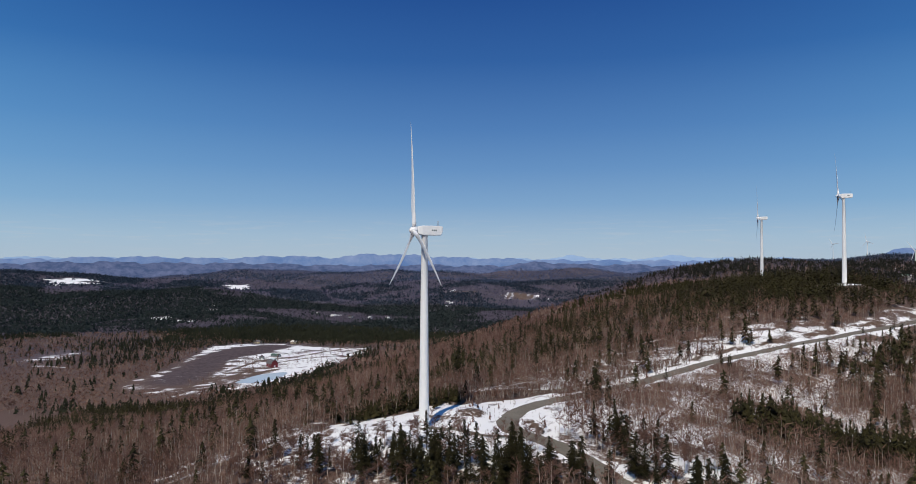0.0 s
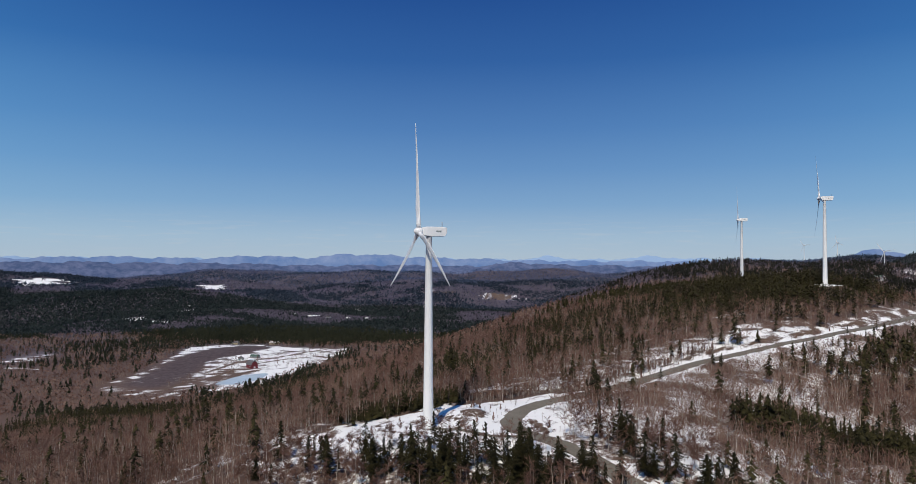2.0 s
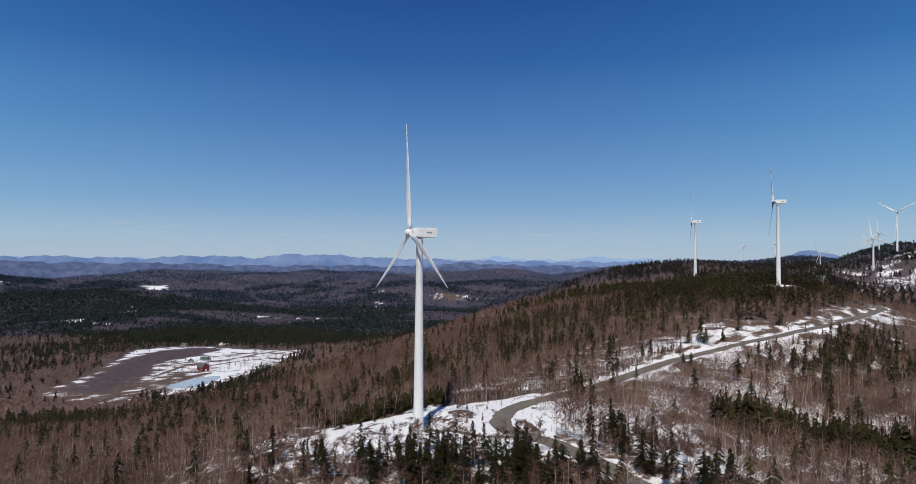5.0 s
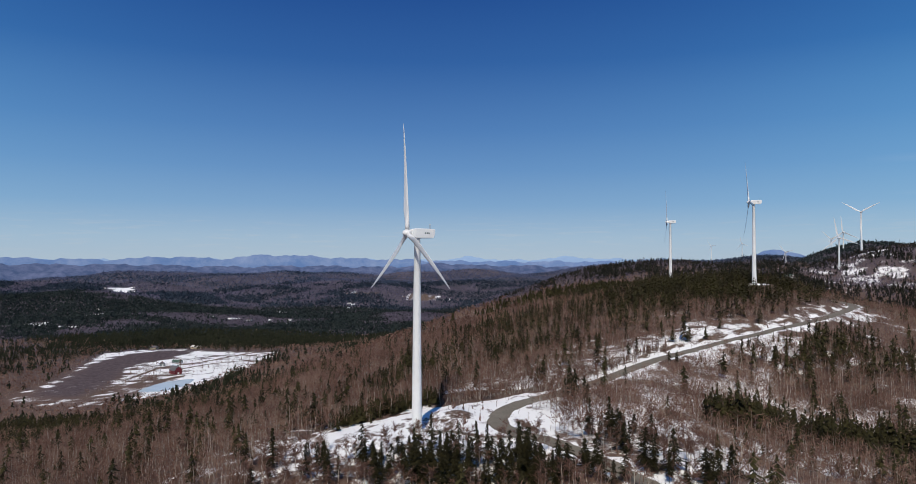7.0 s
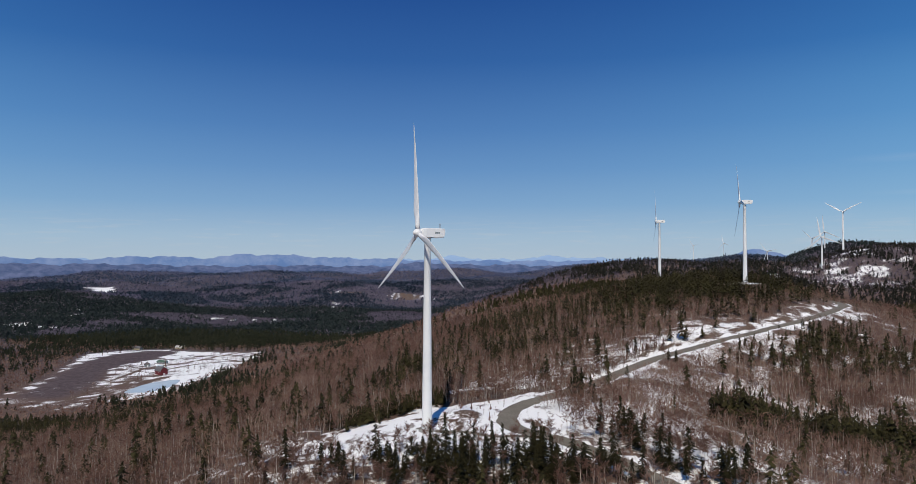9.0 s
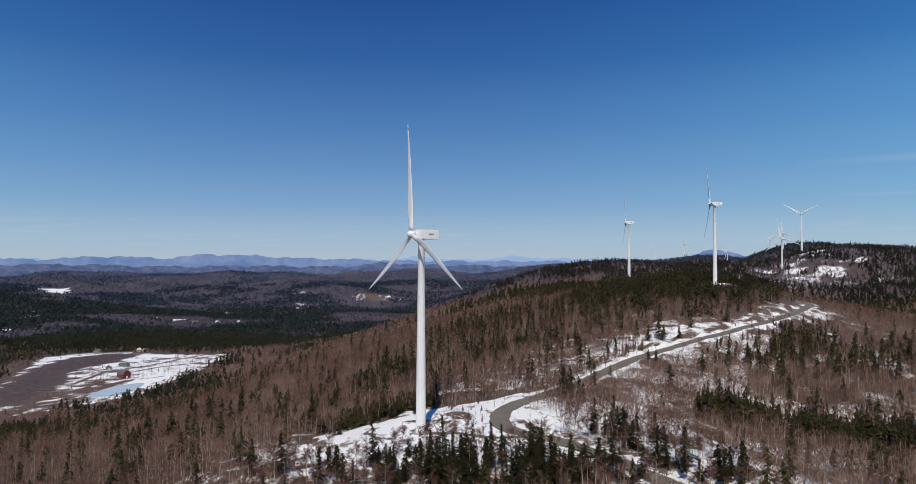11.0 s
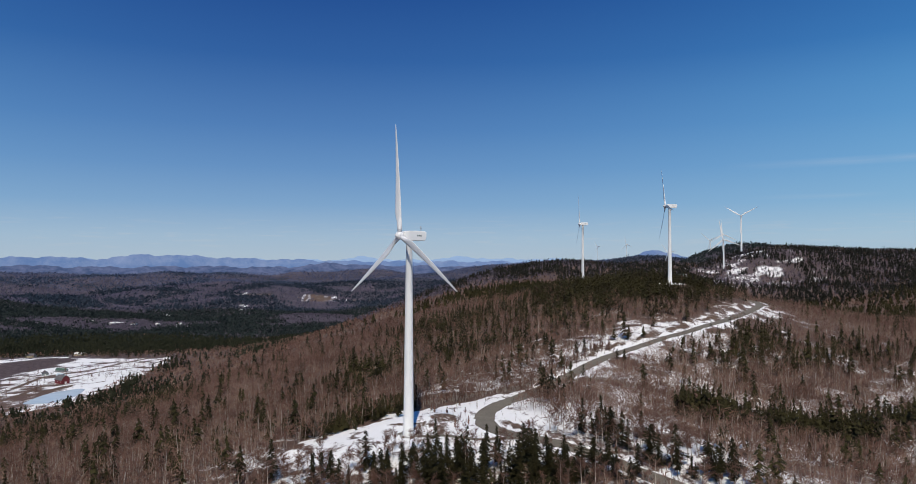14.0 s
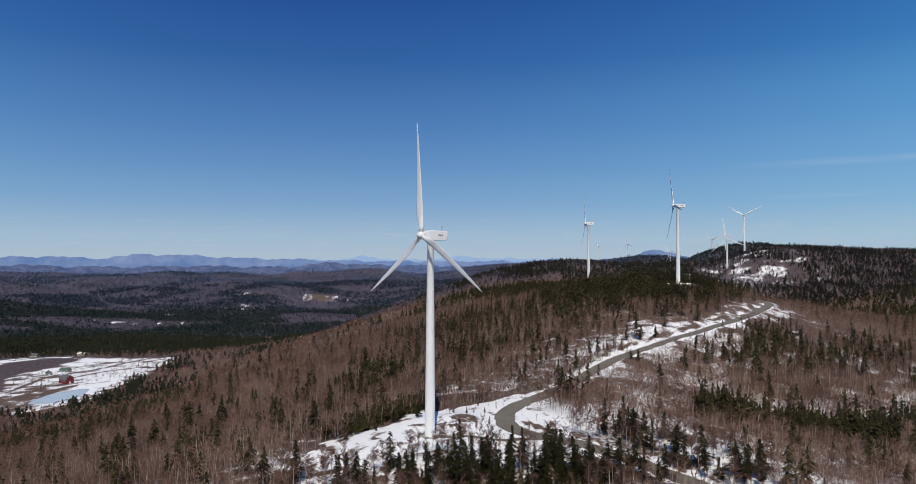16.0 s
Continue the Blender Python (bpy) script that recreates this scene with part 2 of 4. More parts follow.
# rises and dips of the ground about the road and the near pad
LIFTS = [(-20, 288, 40, -0.9), (25, 300, 50, 2.5), (85, 285, 60, 4.3), (62, 385, 45, 3.1), (120, 440, 50, 4.6), (135, 492, 50, 3.2), (235, 450, 70, 3.6), (-95, 262, 40, 3.5),
         (-130, 345, 60, 2.4), (-195, 325, 70, 2.4), (-85, 475, 80, 4.1), (55, 215, 60, 7.3), (-60, 215, 50, -3.0), (20, 450, 60, -2.9), (-41, 294, 6, 1.5)]
HILLS = [(240, 930, 220, -4.8), (65, 850, 252, 104.5), (-280, 350, 220, 45.5), (-120, 80, 260, 8.7), (330, 200, 260, 45.3), (347, 1350, 286, 177.5), (-460, 1000, 330, -16.6),
         (150, -250, 450, 98.6), (640, 250, 200, 42.8), (-540, 1330, 220, 13.3), (1400, 3400, 600, 125.5)]
EAST_HILLS = [(470, 680, 230, 53.0), (560, 1000, 170, -28.1), (640, 1200, 120, 20.8), (715, 1385, 70, 4.6), (830, 1490, 110, 54.1), (960, 1500, 140, 43.2), (1120, 1470, 160, 32.9),
         (1300, 1430, 180, 44.5), (1500, 1380, 220, 115.1), (760, 1050, 160, 7.9), (950, 1150, 200, 62.1), (1200, 1100, 250, 80.3), (850, 750, 230, 85.9), (1000, 1850, 260, 180.2),
         (1250, 2250, 260, 83.9), (600, 1480, 90, 45.6), (1450, 1900, 300, 84.4)]
WAVES = [(0.0021, 0.0043, 0.3, 13), (-0.0034, 0.0052, 1.9, 10), (0.0061, 0.0024, 4.0, 8), (-0.0083, 0.0071, 2.2, 6), (0.0127, 0.0101, 5.1, 4)]


def smooth(v, lo, hi):
    t = np.clip((v - lo) / (hi - lo), 0, 1)
    return t * t * (3 - 2 * t)


def bare_land(x, y):
    d = np.hypot(x + 45, y)
    z = -125 - 20 * np.clip((d - 1200) / 1000, 0, 1) + 131 * np.clip((d - 2100) / 2300, 0, 1.25) ** 1.05
    z = z - 12 * smooth(d, 3250, 4350)
    for cx, cy, s, k in SPURS + LIFTS + HILLS + EAST_HILLS:
        z = z + k * np.exp(-((x - cx) ** 2 + (y - cy) ** 2) / (2 * s * s))
    roll = smooth(d, 1500, 2600)
    for kx, ky, ph, k in WAVES:
        z = z + roll * k * np.sin(kx * x + ky * y + ph)
    near = 1 - smooth(d, 500, 900)
    z = z + near * 0.8 * np.sin(x * 0.11 + 1.3 * np.sin(y * 0.07)) * np.sin(y * 0.09 + 0.6)
    flat = 1 - smooth(np.hypot((x + 590) / 212, (y - 1230) / 285), 0.85, 1.35)
    return z * (1 - flat) - 127 * flat


def spline(points, step):
    """An even run of points along a smooth curve through the given ones."""
    p = np.array([points[0], *points, points[-1]], float)
    out = []
    for i in range(1, len(p) - 2):
        for t in np.linspace(0, 1, 24, endpoint=False):
            a, b, c, d = p[i - 1:i + 3]
            out.append(0.5 * (2 * b + (c - a) * t + (2 * a - 5 * b + 4 * c - d) * t * t + (3 * b - a - 3 * c + d) * t ** 3))
    out = np.array(out + [p[-1]])
    run = np.concatenate([[0], np.cumsum(np.hypot(*np.diff(out, axis=0).T))])
    at = np.linspace(0, run[-1], int(run[-1] / step) + 1)
    return np.stack([np.interp(at, run, out[:, i]) for i in (0, 1)], 1)


ROAD = spline([(60, 120), (42, 160), (26, 196), (12, 223), (5, 237), (-7, 254), (-16, 262.5), (-22.5, 271.5), (-25.2, 283), (-23.5, 296), (-18.5, 306.5), (-11, 315.5), (-2, 324), (13, 342),
               (32, 367), (48, 390), (67, 413), (92, 434.5), (122, 455.5), (153, 475), (186, 499), (220, 525), (250, 551), (280, 582), (303, 611), (316, 640), (318, 690)], 2.5)
SPUR_ROAD = spline([(-61, 281), (-56, 277), (-45, 271.5), (-33, 265), (-24, 261), (-12, 258)], 2.5)


def road_heights(line):
    z = bare_land(line[:, 0], line[:, 1])
    k = np.ones(13) / 13
    return np.convolve(np.pad(z, 6, mode="edge"), k, mode="valid")


ROAD_Z = road_heights(ROAD)
PAD = (-60.0, 278.0, 13.0, 0.0)             # the levelled ground round the near tower
PAD_FAR = (242.0, 669.0, 20.0, 44.6)


def road_gap(x, y, line=ROAD):
    """How far each place lies from the road's middle line, which point of it is nearest, and on which side."""
    shape = np.shape(x)
    x, y = np.ravel(x).astype(float), np.ravel(y).astype(float)
    gap, which = np.full(x.shape, 1e6), np.zeros(x.shape, int)
    near = np.nonzero((x > line[:, 0].min() - 60) & (x < line[:, 0].max() + 60) & (y > line[:, 1].min() - 60) & (y < line[:, 1].max() + 60))[0]
    for part_of in np.array_split(near, max(1, len(near) // 4000)):
        if len(part_of):
            dd = np.hypot(x[part_of, None] - line[None, :, 0], y[part_of, None] - line[None, :, 1])
            which[part_of] = dd.argmin(1)
            gap[part_of] = dd.min(1)
    nxt = np.clip(which + 1, 0, len(line) - 1)
    prv = np.clip(which - 1, 0, len(line) - 1)
    tx, ty = line[nxt, 0] - line[prv, 0], line[nxt, 1] - line[prv, 1]
    side = np.sign(tx * (y - line[which, 1]) - ty * (x - line[which, 0]))     # +1: left of the way up
    return gap.reshape(shape), which.reshape(shape), side.reshape(shape)


def land(x, y):
    x, y = np.asarray(x, float), np.asarray(y, float)
    z = bare_land(x, y)
    for cx, cy, r, level in (PAD, PAD_FAR):
        k = 1 - smooth(np.hypot(x - cx, y - cy), r * 0.6, r * 1.5)
        z = z * (1 - k) + level * k
    gap, which, _ = road_gap(x, y)
    k = 1 - smooth(gap, 4.5, 13.0)
    return z * (1 - k) + (ROAD_Z[which] - 0.12) * k


def inside(x, y, corners):
    hit = np.zeros(np.shape(x), bool)
    for (x1, y1), (x2, y2) in zip(corners, corners[1:] + corners[:1]):
        with np.errstate(divide="ignore", invalid="ignore"):
            hit ^= ((y1 > y) != (y2 > y)) & (x < (x2 - x1) * (y - y1) / (y2 - y1 + 1e-9) + x1)
    return hit


FARM = [(-667, 960), (-674, 1040), (-688, 1147), (-749, 1381), (-786, 1490), (-730, 1555), (-660, 1535), (-591, 1490), (-523, 1480), (-405, 1450), (-415, 1250), (-430, 1215), (-430, 1120),
        (-440, 1048), (-452, 1008), (-486, 974), (-521, 942), (-545, 920), (-606, 930)]
BOG = [(-658, 1045), (-679, 1154), (-718, 1337), (-706, 1420), (-676, 1472), (-634, 1490), (-593, 1475), (-601, 1417), (-619, 1343), (-622, 1231), (-600, 1166), (-580, 1089), (-572, 1005), (-600, 990), (-640, 1000)]
# open fields under snow far out in the valley: x, y, half length, half depth
LANES = [spline([(-561, 978), (-566, 1093), (-572, 1239), (-560, 1280), (-526, 1322), (-487, 1414), (-450, 1480)], 8.0), spline([(-540, 1090), (-535, 1180), (-530, 1240), (-500, 1300), (-440, 1360)], 8.0)]
OPEN = [(-2310, 3010, 150, 110), (-1580, 3230, 75, 90), (-1275, 2070, 45, 48), (-1028, 1285, 45, 75), (-950, 1168, 60, 16), (-545, 2125, 36, 22), (-790, 2357, 26, 22), (-463, 2766, 20, 16),
        (-1190, 2242, 26, 22), (-683, 2586, 30, 16), (-1180, 2020, 60, 14)]
SANDY = [(-480, 3050, 95, 36), (-190, 3005, 75, 55), (-20, 3010, 45, 30)]


def partly_inside(x, y, corners, reach):
    """A soft edge: the share of the places within that reach that lie inside."""
    return sum(inside(x + reach * math.cos(k * 0.8) * (0.4 + 0.6 * (k % 2)), y + reach * math.sin(k * 0.8) * (0.4 + 0.6 * (k % 2)), corners).astype(float) for k in range(8)) / 8


def patchy(x, y, size, seed):
    """Soft uneven patches between 0 and 1 of about that size in metres."""
    r = np.random.RandomState(seed)
    v = 0
    for k in range(6):
        a, f, p = r.uniform(0, math.tau), math.tau / size * r.uniform(0.55, 1.9), r.uniform(0, math.tau)
        q, g = r.uniform(0, math.tau), math.tau / size * r.uniform(0.4, 1.2)
        v = v + np.sin(f * (x * math.cos(a) + y * math.sin(a)) + p + 1.6 * np.sin(g * (x * math.cos(q) + y * math.sin(q)) + q))
    return np.clip(0.5 + v / 6.5, 0, 1)


def blob(x, y, cx, cy, rx, ry, turn=0):
    c, s = math.cos(radians(turn)), math.sin(radians(turn))
    u, v = (x - cx) * c + (y - cy) * s, (y - cy) * c - (x - cx) * s
    return np.hypot(u / rx, v / ry)


# the open ground of the pad and of the bend in the road
CLEARING = [(-110, 265), (-97, 281), (-80, 297), (-68, 305), (-56, 321), (-41, 323), (-19, 330), (3, 338), (12, 346), (6, 331), (-5, 316), (-7, 300), (-2, 286), (0, 271), (-11, 256), (-30, 255), (-50, 257),
            (-66, 256), (-84, 249), (-100, 255)]


def cleared(x, y):
    """1 where no wood grows: the turbine pads, the roadside, the farm."""
    wob = 0.35 * (patchy(x, y, 22, 5) - 0.5)
    gap, which, side = road_gap(x, y)
    verge = np.where(side > 0, 7.2, 6.8) + 6 * (patchy(x, y, 40, 8) - 0.5)
    verge = np.where((ROAD[which, 1] > 425) & (ROAD[which, 1] < 520) & (side > 0), verge + 4 + 5 * (patchy(x, y, 25, 65) - 0.5), verge)
    verge = np.where((ROAD[which, 1] > 470) & (side > 0), verge + 1.5, verge)
    open_ = gap < verge
    open_ |= road_gap(x, y, SPUR_ROAD)[0] < 5
    open_ |= inside(x + 9 * (patchy(x, y, 17, 61) - 0.5), y + 9 * (patchy(x, y, 19, 62) - 0.5), CLEARING)
    open_ |= blob(x, y, 240, 664, 12, 14, 0) + wob < 1
    open_ |= blob(x, y, 249, 566, 36, 10, 38) + 2.6 * wob < 1
    open_ |= blob(x, y, 850, 1522, 46, 26, -30) + wob < 1
    open_ |= inside(x, y, FARM)
    for cx, cy, rx, ry in OPEN + SANDY:
        open_ |= blob(x, y, cx, cy, rx, ry) + 0.9 * (patchy(x, y, 90, 21) - 0.5) < 1
    return open_


def snow_cover(x, y):
    d = np.hypot(x + 45, y)
    s = 0.2 + 0.24 * (patchy(x, y, 60, 3) - 0.5)
    gap, _, side = road_gap(x, y)
    right = np.where((side > 0) & (y > 350), 0.85 - 0.45 * smooth(y, 440, 500), 1.0) * smooth(x - 0.22 * (y - 300), -45, 45) * (1 - smooth(y, 700, 900)) * (1 - 0.7 * smooth(x, 260, 380))
    s = s + right * (0.3 + 0.27 * (patchy(x, y, 45, 4) - 0.5) - 0.2 * (1 - smooth(blob(x, y, 205, 410, 75, 22, 10), 0.6, 1.2)))
    front = blob(x, y, -45, 246, 75, 34, 0)
    s = np.maximum(s, 0.63 - 0.24 * front + 0.2 * (patchy(x, y, 14, 69) - 0.5))
    s = np.maximum(s, 0.66 - 0.2 * blob(x, y, 10, 296, 26, 42, 0))
    s = s - 0.12 * (1 - smooth(blob(x, y, 258, 500, 75, 48, 20), 0.6, 1.2))
    west = blob(x, y, -122, 272, 48, 42, 10)
    s = np.maximum(s, 0.5 - 0.16 * west + 0.34 * (patchy(x, y, 20, 7) - 0.5))
    hill = blob(x, y, 740, 1340, 150, 110, 35)
    s = np.maximum(s, np.where(hill < 1.6, 0.54 - 0.16 * hill + 0.5 * (patchy(x, y, 70, 9) - 0.5), 0))
    c = cleared(x, y)
    s = np.where(c, 0.68 + 0.42 * (patchy(x, y, 16, 6) - 0.5) - 0.06 * (1 - smooth(blob(x, y, -93, 253, 34, 30), 0.7, 1.4)), s)
    s = np.where(c & (x < 14) & (y < 352), 0.63 + 0.3 * (patchy(x, y, 16, 6) - 0.5) - 0.03 * (1 - smooth(blob(x, y, -93, 252, 36, 32), 0.6, 1.3)), s)
    s = np.where(c & (side > 0) & (gap < 40) & (y > 415), s - 0.1 - 0.2 * patchy(x, y, 13, 70), s)
    s = np.where(blob(x, y, 244, 566, 60, 30, 38) < 1, np.minimum(s, 0.56 + 0.4 * (patchy(x, y, 14, 13) - 0.5)), s)
    s = np.where((gap < 90) & (side > 0) & (y > 350), np.maximum(s, 0.62 - 0.24 * smooth(y, 475, 540) - 0.003 * gap + 0.4 * (patchy(x, y, 18, 2) - 0.5)), s)
    s = np.where((blob(x, y, 190, 655, 125, 85, 30) < 1) & ~c, np.minimum(s, 0.3), s)
    s = np.where(inside(x, y, FARM), 0.6 + 0.5 * (patchy(x, y, 55, 17) - 0.5) + 0.25 * (patchy(x, y, 22, 18) - 0.5), s)
    bog = partly_inside(x + 16 * (patchy(x, y, 45, 63) - 0.5), y + 30 * (patchy(x, y, 60, 64) - 0.5), BOG, 16.0)
    s = np.where((x < -505) & (y < 1095 + 0.6 * (x + 560)) & (y > 900), np.minimum(s, 0.42 + 0.3 * (patchy(x, y, 40, 68) - 0.5)), s)
    s = s * (1 - bog) + bog * (0.22 + 0.2 * (patchy(x, y, 50, 12) - 0.5) + 0.22 * (1 - smooth(y - 0.4 * (x + 620), 1060, 1150)) * patchy(x, y, 26, 14))
    s = np.where(blob(x, y, -1000, 1240, 130, 130) < 1, np.minimum(s, 0.5 + 0.5 * (patchy(x, y, 30, 19) - 0.5)), s)
    for cx, cy, rx, ry in SANDY:
        s = np.where(blob(x, y, cx, cy, rx, ry) < 1.2, 0.5, s)
    return s


def soil_cover(x, y):
    """Bare soil: the mound by the pad, the rim of the foundation, the cut bank above the road, the farm's lanes."""
    g = 0.62 * (1 - smooth(blob(x, y, -41, 293, 7.5, 9, 20), 0.6, 1.25))
    g = np.maximum(g, 0.62 * (1 - smooth(np.abs(blob(x, y, -62, 279, 17, 13, 0) - 1), 0.05, 0.3)) * smooth(patchy(x, y, 20, 33), 0.35, 0.6))
    g = np.maximum(g, 0.72 * (1 - smooth(blob(x, y, -14, 277, 2.6, 15, 16), 0.6, 1.3)))
    gap, which, side = road_gap(x, y)
    cut = (side > 0) & (ROAD[which, 1] > 420) & (ROAD[which, 1] < 515)
    g = np.maximum(g, np.where(cut, 0.85 * (1 - smooth(np.abs(gap - 11.5 - 3 * (patchy(x, y, 50, 66) - 0.5)), 0.8, 3.2)) * smooth(patchy(x, y, 40, 67), 0.2, 0.45), 0))
    bank = 1 - smooth(np.abs(gap - 8.5 - 4 * patchy(x, y, 60, 35)), 0.8, 4.0)
    g = np.maximum(g, np.where((side > 0) & (y > 345), 0.78 * bank * smooth(patchy(x, y, 55, 31), 0.35, 0.7), 0))
    g = np.maximum(g, np.where((side < 0), 0.6 * (1 - smooth(gap, 4, 7)) * patchy(x, y, 30, 36), 0))
    g = np.maximum(g, 0.9 * (1 - smooth(blob(x, y, 221, 563, 30, 6, 35), 0.7, 1.3)))
    for cx, cy, rx, ry in SANDY:
        g = np.maximum(g, np.where(blob(x, y, cx, cy, rx, ry) < 1.1, 0.4 + 0.4 * patchy(x, y, 60, 23), 0))
    for line in LANES:
        g = np.maximum(g, 0.85 * (1 - smooth(road_gap(x, y, line)[0], 3, 9)))
    g = np.maximum(g, 0.8 * (1 - smooth(blob(x, y, -508, 1142, 46, 11, 72), 0.5, 1.4)) * inside(x, y, FARM))
    return np.clip(g, 0, 1)


def graded(stops):
    """Grid lines: runs of (end, step)."""
    out = [stops[0][0]]
    for end, step in stops[1:]:
        k = max(1, round((end - out[-1]) / step))
        out += list(np.linspace(out[-1], end, k + 1)[1:])
    return np.array(out)


def mesh_from(name, verts, faces, mats, slots=None, shade=False):
    """One mesh out of arrays; faces of three or four corners."""
    me = bpy.data.meshes.new(name)
    faces = np.asarray(faces, np.int32)
    k = faces.shape[1]
    me.vertices.add(len(verts))
    me.vertices.foreach_set("co", np.asarray(verts, np.float32).ravel())
    me.loops.add(faces.size)
    me.loops.foreach_set("vertex_index", faces.ravel())
    me.polygons.add(len(faces))
    me.polygons.foreach_set("loop_start", np.arange(0, faces.size, k, dtype=np.int32))
    for m in mats:
        me.materials.append(m)
    if slots is not None:
        me.polygons.foreach_set("material_index", np.asarray(slots, np.int32))
    me.polygons.foreach_set("use_smooth", np.full(len(faces), shade))
    me.update(calc_edges=True)
    return me


def build_ground():
    xs = graded([(-4950, 0), (-2600, 160), (-1600, 60), (-900, 24), (-300, 11), (-125, 4.8), (22, 2.2), (370, 4.8), (1500, 18), (2600, 50), (4950, 160)])
    ys = graded([(-4950, 0), (-1200, 250), (-200, 80), (130, 20), (235, 4.8), (345, 2.4), (730, 4.8), (1620, 12), (2600, 24), (4950, 45)])
    X, Y = np.meshgrid(xs, ys)
    Z = land(X, Y)
    rng = np.random.RandomState(4)
    soft = cleared(X, Y) & (np.abs(X) < 400) & (Y < 730)
    Z = Z + np.where(soft, rng.uniform(-0.17, 0.17, X.shape), 0) * smooth(np.minimum(road_gap(X, Y)[0], road_gap(X, Y, SPUR_ROAD)[0] + 2), 5.5, 9.0)
    nx, ny = len(xs), len(ys)
    i = np.arange(nx * ny).reshape(ny, nx)
    quads = np.stack([i[:-1, :-1], i[:-1, 1:], i[1:, 1:], i[1:, :-1]], -1).reshape(-1, 4)
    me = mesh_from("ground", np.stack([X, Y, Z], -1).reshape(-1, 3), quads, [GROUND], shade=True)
    col = np.zeros((nx * ny, 4), np.float32)
    # fourth channel: the haze tint, growing with distance
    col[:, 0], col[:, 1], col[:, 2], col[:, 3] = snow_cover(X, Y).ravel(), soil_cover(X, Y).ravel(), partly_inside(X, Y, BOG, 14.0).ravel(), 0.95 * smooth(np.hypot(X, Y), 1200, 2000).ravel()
    at = me.attributes.new("cover", "FLOAT_COLOR", "POINT")
    at.data.foreach_set("color", col.ravel())
    return tagged(new("ground", me), "brown leaf-littered hills with patches of old snow", "ground", kind="structure")


def strip(name, line, heights, half, lift, mat, wob=0.0, seed=0):
    """A ribbon of road along a line, crowned in the middle, with worn edges."""
    rng = np.random.RandomState(seed)
    t = np.gradient(line, axis=0)
    t /= np.hypot(t[:, 0], t[:, 1])[:, None]
    side = np.stack([-t[:, 1], t[:, 0]], 1)
    across = np.array([-1, -0.62, -0.3, 0, 0.3, 0.62, 1.0])
    drop = np.array([-0.1, 0.02, -0.03, 0.05, -0.03, 0.02, -0.1])
    v = []
    for p, s, z in zip(line, side, heights):
        w = half * (1 + rng.uniform(-wob, wob))
        v += [(*(p + s * w * a), z + lift + d) for a, d in zip(across, drop)]
    k = len(across)
    f = [(r * k + c, r * k + c + 1, (r + 1) * k + c + 1, (r + 1) * k + c) for r in range(len(line) - 1) for c in range(k - 1)]
    return new(name, mesh_from(name, v, [q[::-1] for q in f], [mat], shade=True))


build_ground()
tagged(strip("road", ROAD, ROAD_Z, 3.7, 0.08, GRAVEL, 0.015, 1), "grey-brown packed gravel road winding up the ridge", "road", kind="structure")
tagged(strip("road_shoulder", ROAD, ROAD_Z, 4.4, -0.02, SHOULDER, 0.09, 2), "dark wet gravel shoulder of the road", "road", kind="structure")
tagged(strip("pad_track", SPUR_ROAD, land(SPUR_ROAD[:, 0], SPUR_ROAD[:, 1]), 2.0, 0.16, GRAVEL, 0.1, 3), "gravel track to the turbine pad", "road", kind="structure")


# ---- helpers for things ----
def part(name, bm, mat, parent, label=""):
    me = bpy.data.meshes.new(name)
    bm.to_mesh(me)
    bm.free()
    me.materials.append(mat)
    ob = new(name, me)
    ob.parent = parent
    return tagged(ob, label)


def thing(name, m, label, category, group=""):
    ob = new(name)
    ob.matrix_world = m
    return tagged(ob, label, category, group)


def loft(rings, caps=True, shade=True):
    bm = bmesh.new()
    loops = [[bm.verts.new(p) for p in r] for r in rings]
    for a, b in zip(loops, loops[1:]):
        for i in range(len(a)):
            j = (i + 1) % len(a)
            bm.faces.new((a[i], a[j], b[j], b[i])).smooth = shade
    if caps:
        bm.faces.new(loops[0][::-1])
        bm.faces.new(loops[-1])
    bmesh.ops.recalc_face_normals(bm, faces=bm.faces)
    return bm


def box(x0, y0, z0, x1, y1, z1, bevel=0.0):
    bm = bmesh.new()
    bmesh.ops.create_cube(bm, size=1, matrix=Matrix.Translation(((x0 + x1) / 2, (y0 + y1) / 2, (z0 + z1) / 2)) @ Matrix.Diagonal((x1 - x0, y1 - y0, z1 - z0, 1)))
    if bevel:
        bmesh.ops.bevel(bm, geom=bm.edges[:], offset=bevel, segments=2, affect="EDGES")
    return bm


def ring(r, z, k=32):
    return [(r * math.cos(math.tau * i / k), r * math.sin(math.tau * i / k), z) for i in range(k)]


# ---- wind turbines ----
HUB = 78.0


def tower_mesh():
    rings = []
    for z, r in ((-6, 2.1), (0, 2.1), (0.3, 2.05), (25, 1.8), (50, 1.53), (75.4, 1.22), (75.5, 1.28), (76.0, 1.28)):
        rings.append(ring(r, z))
    return loft(rings)


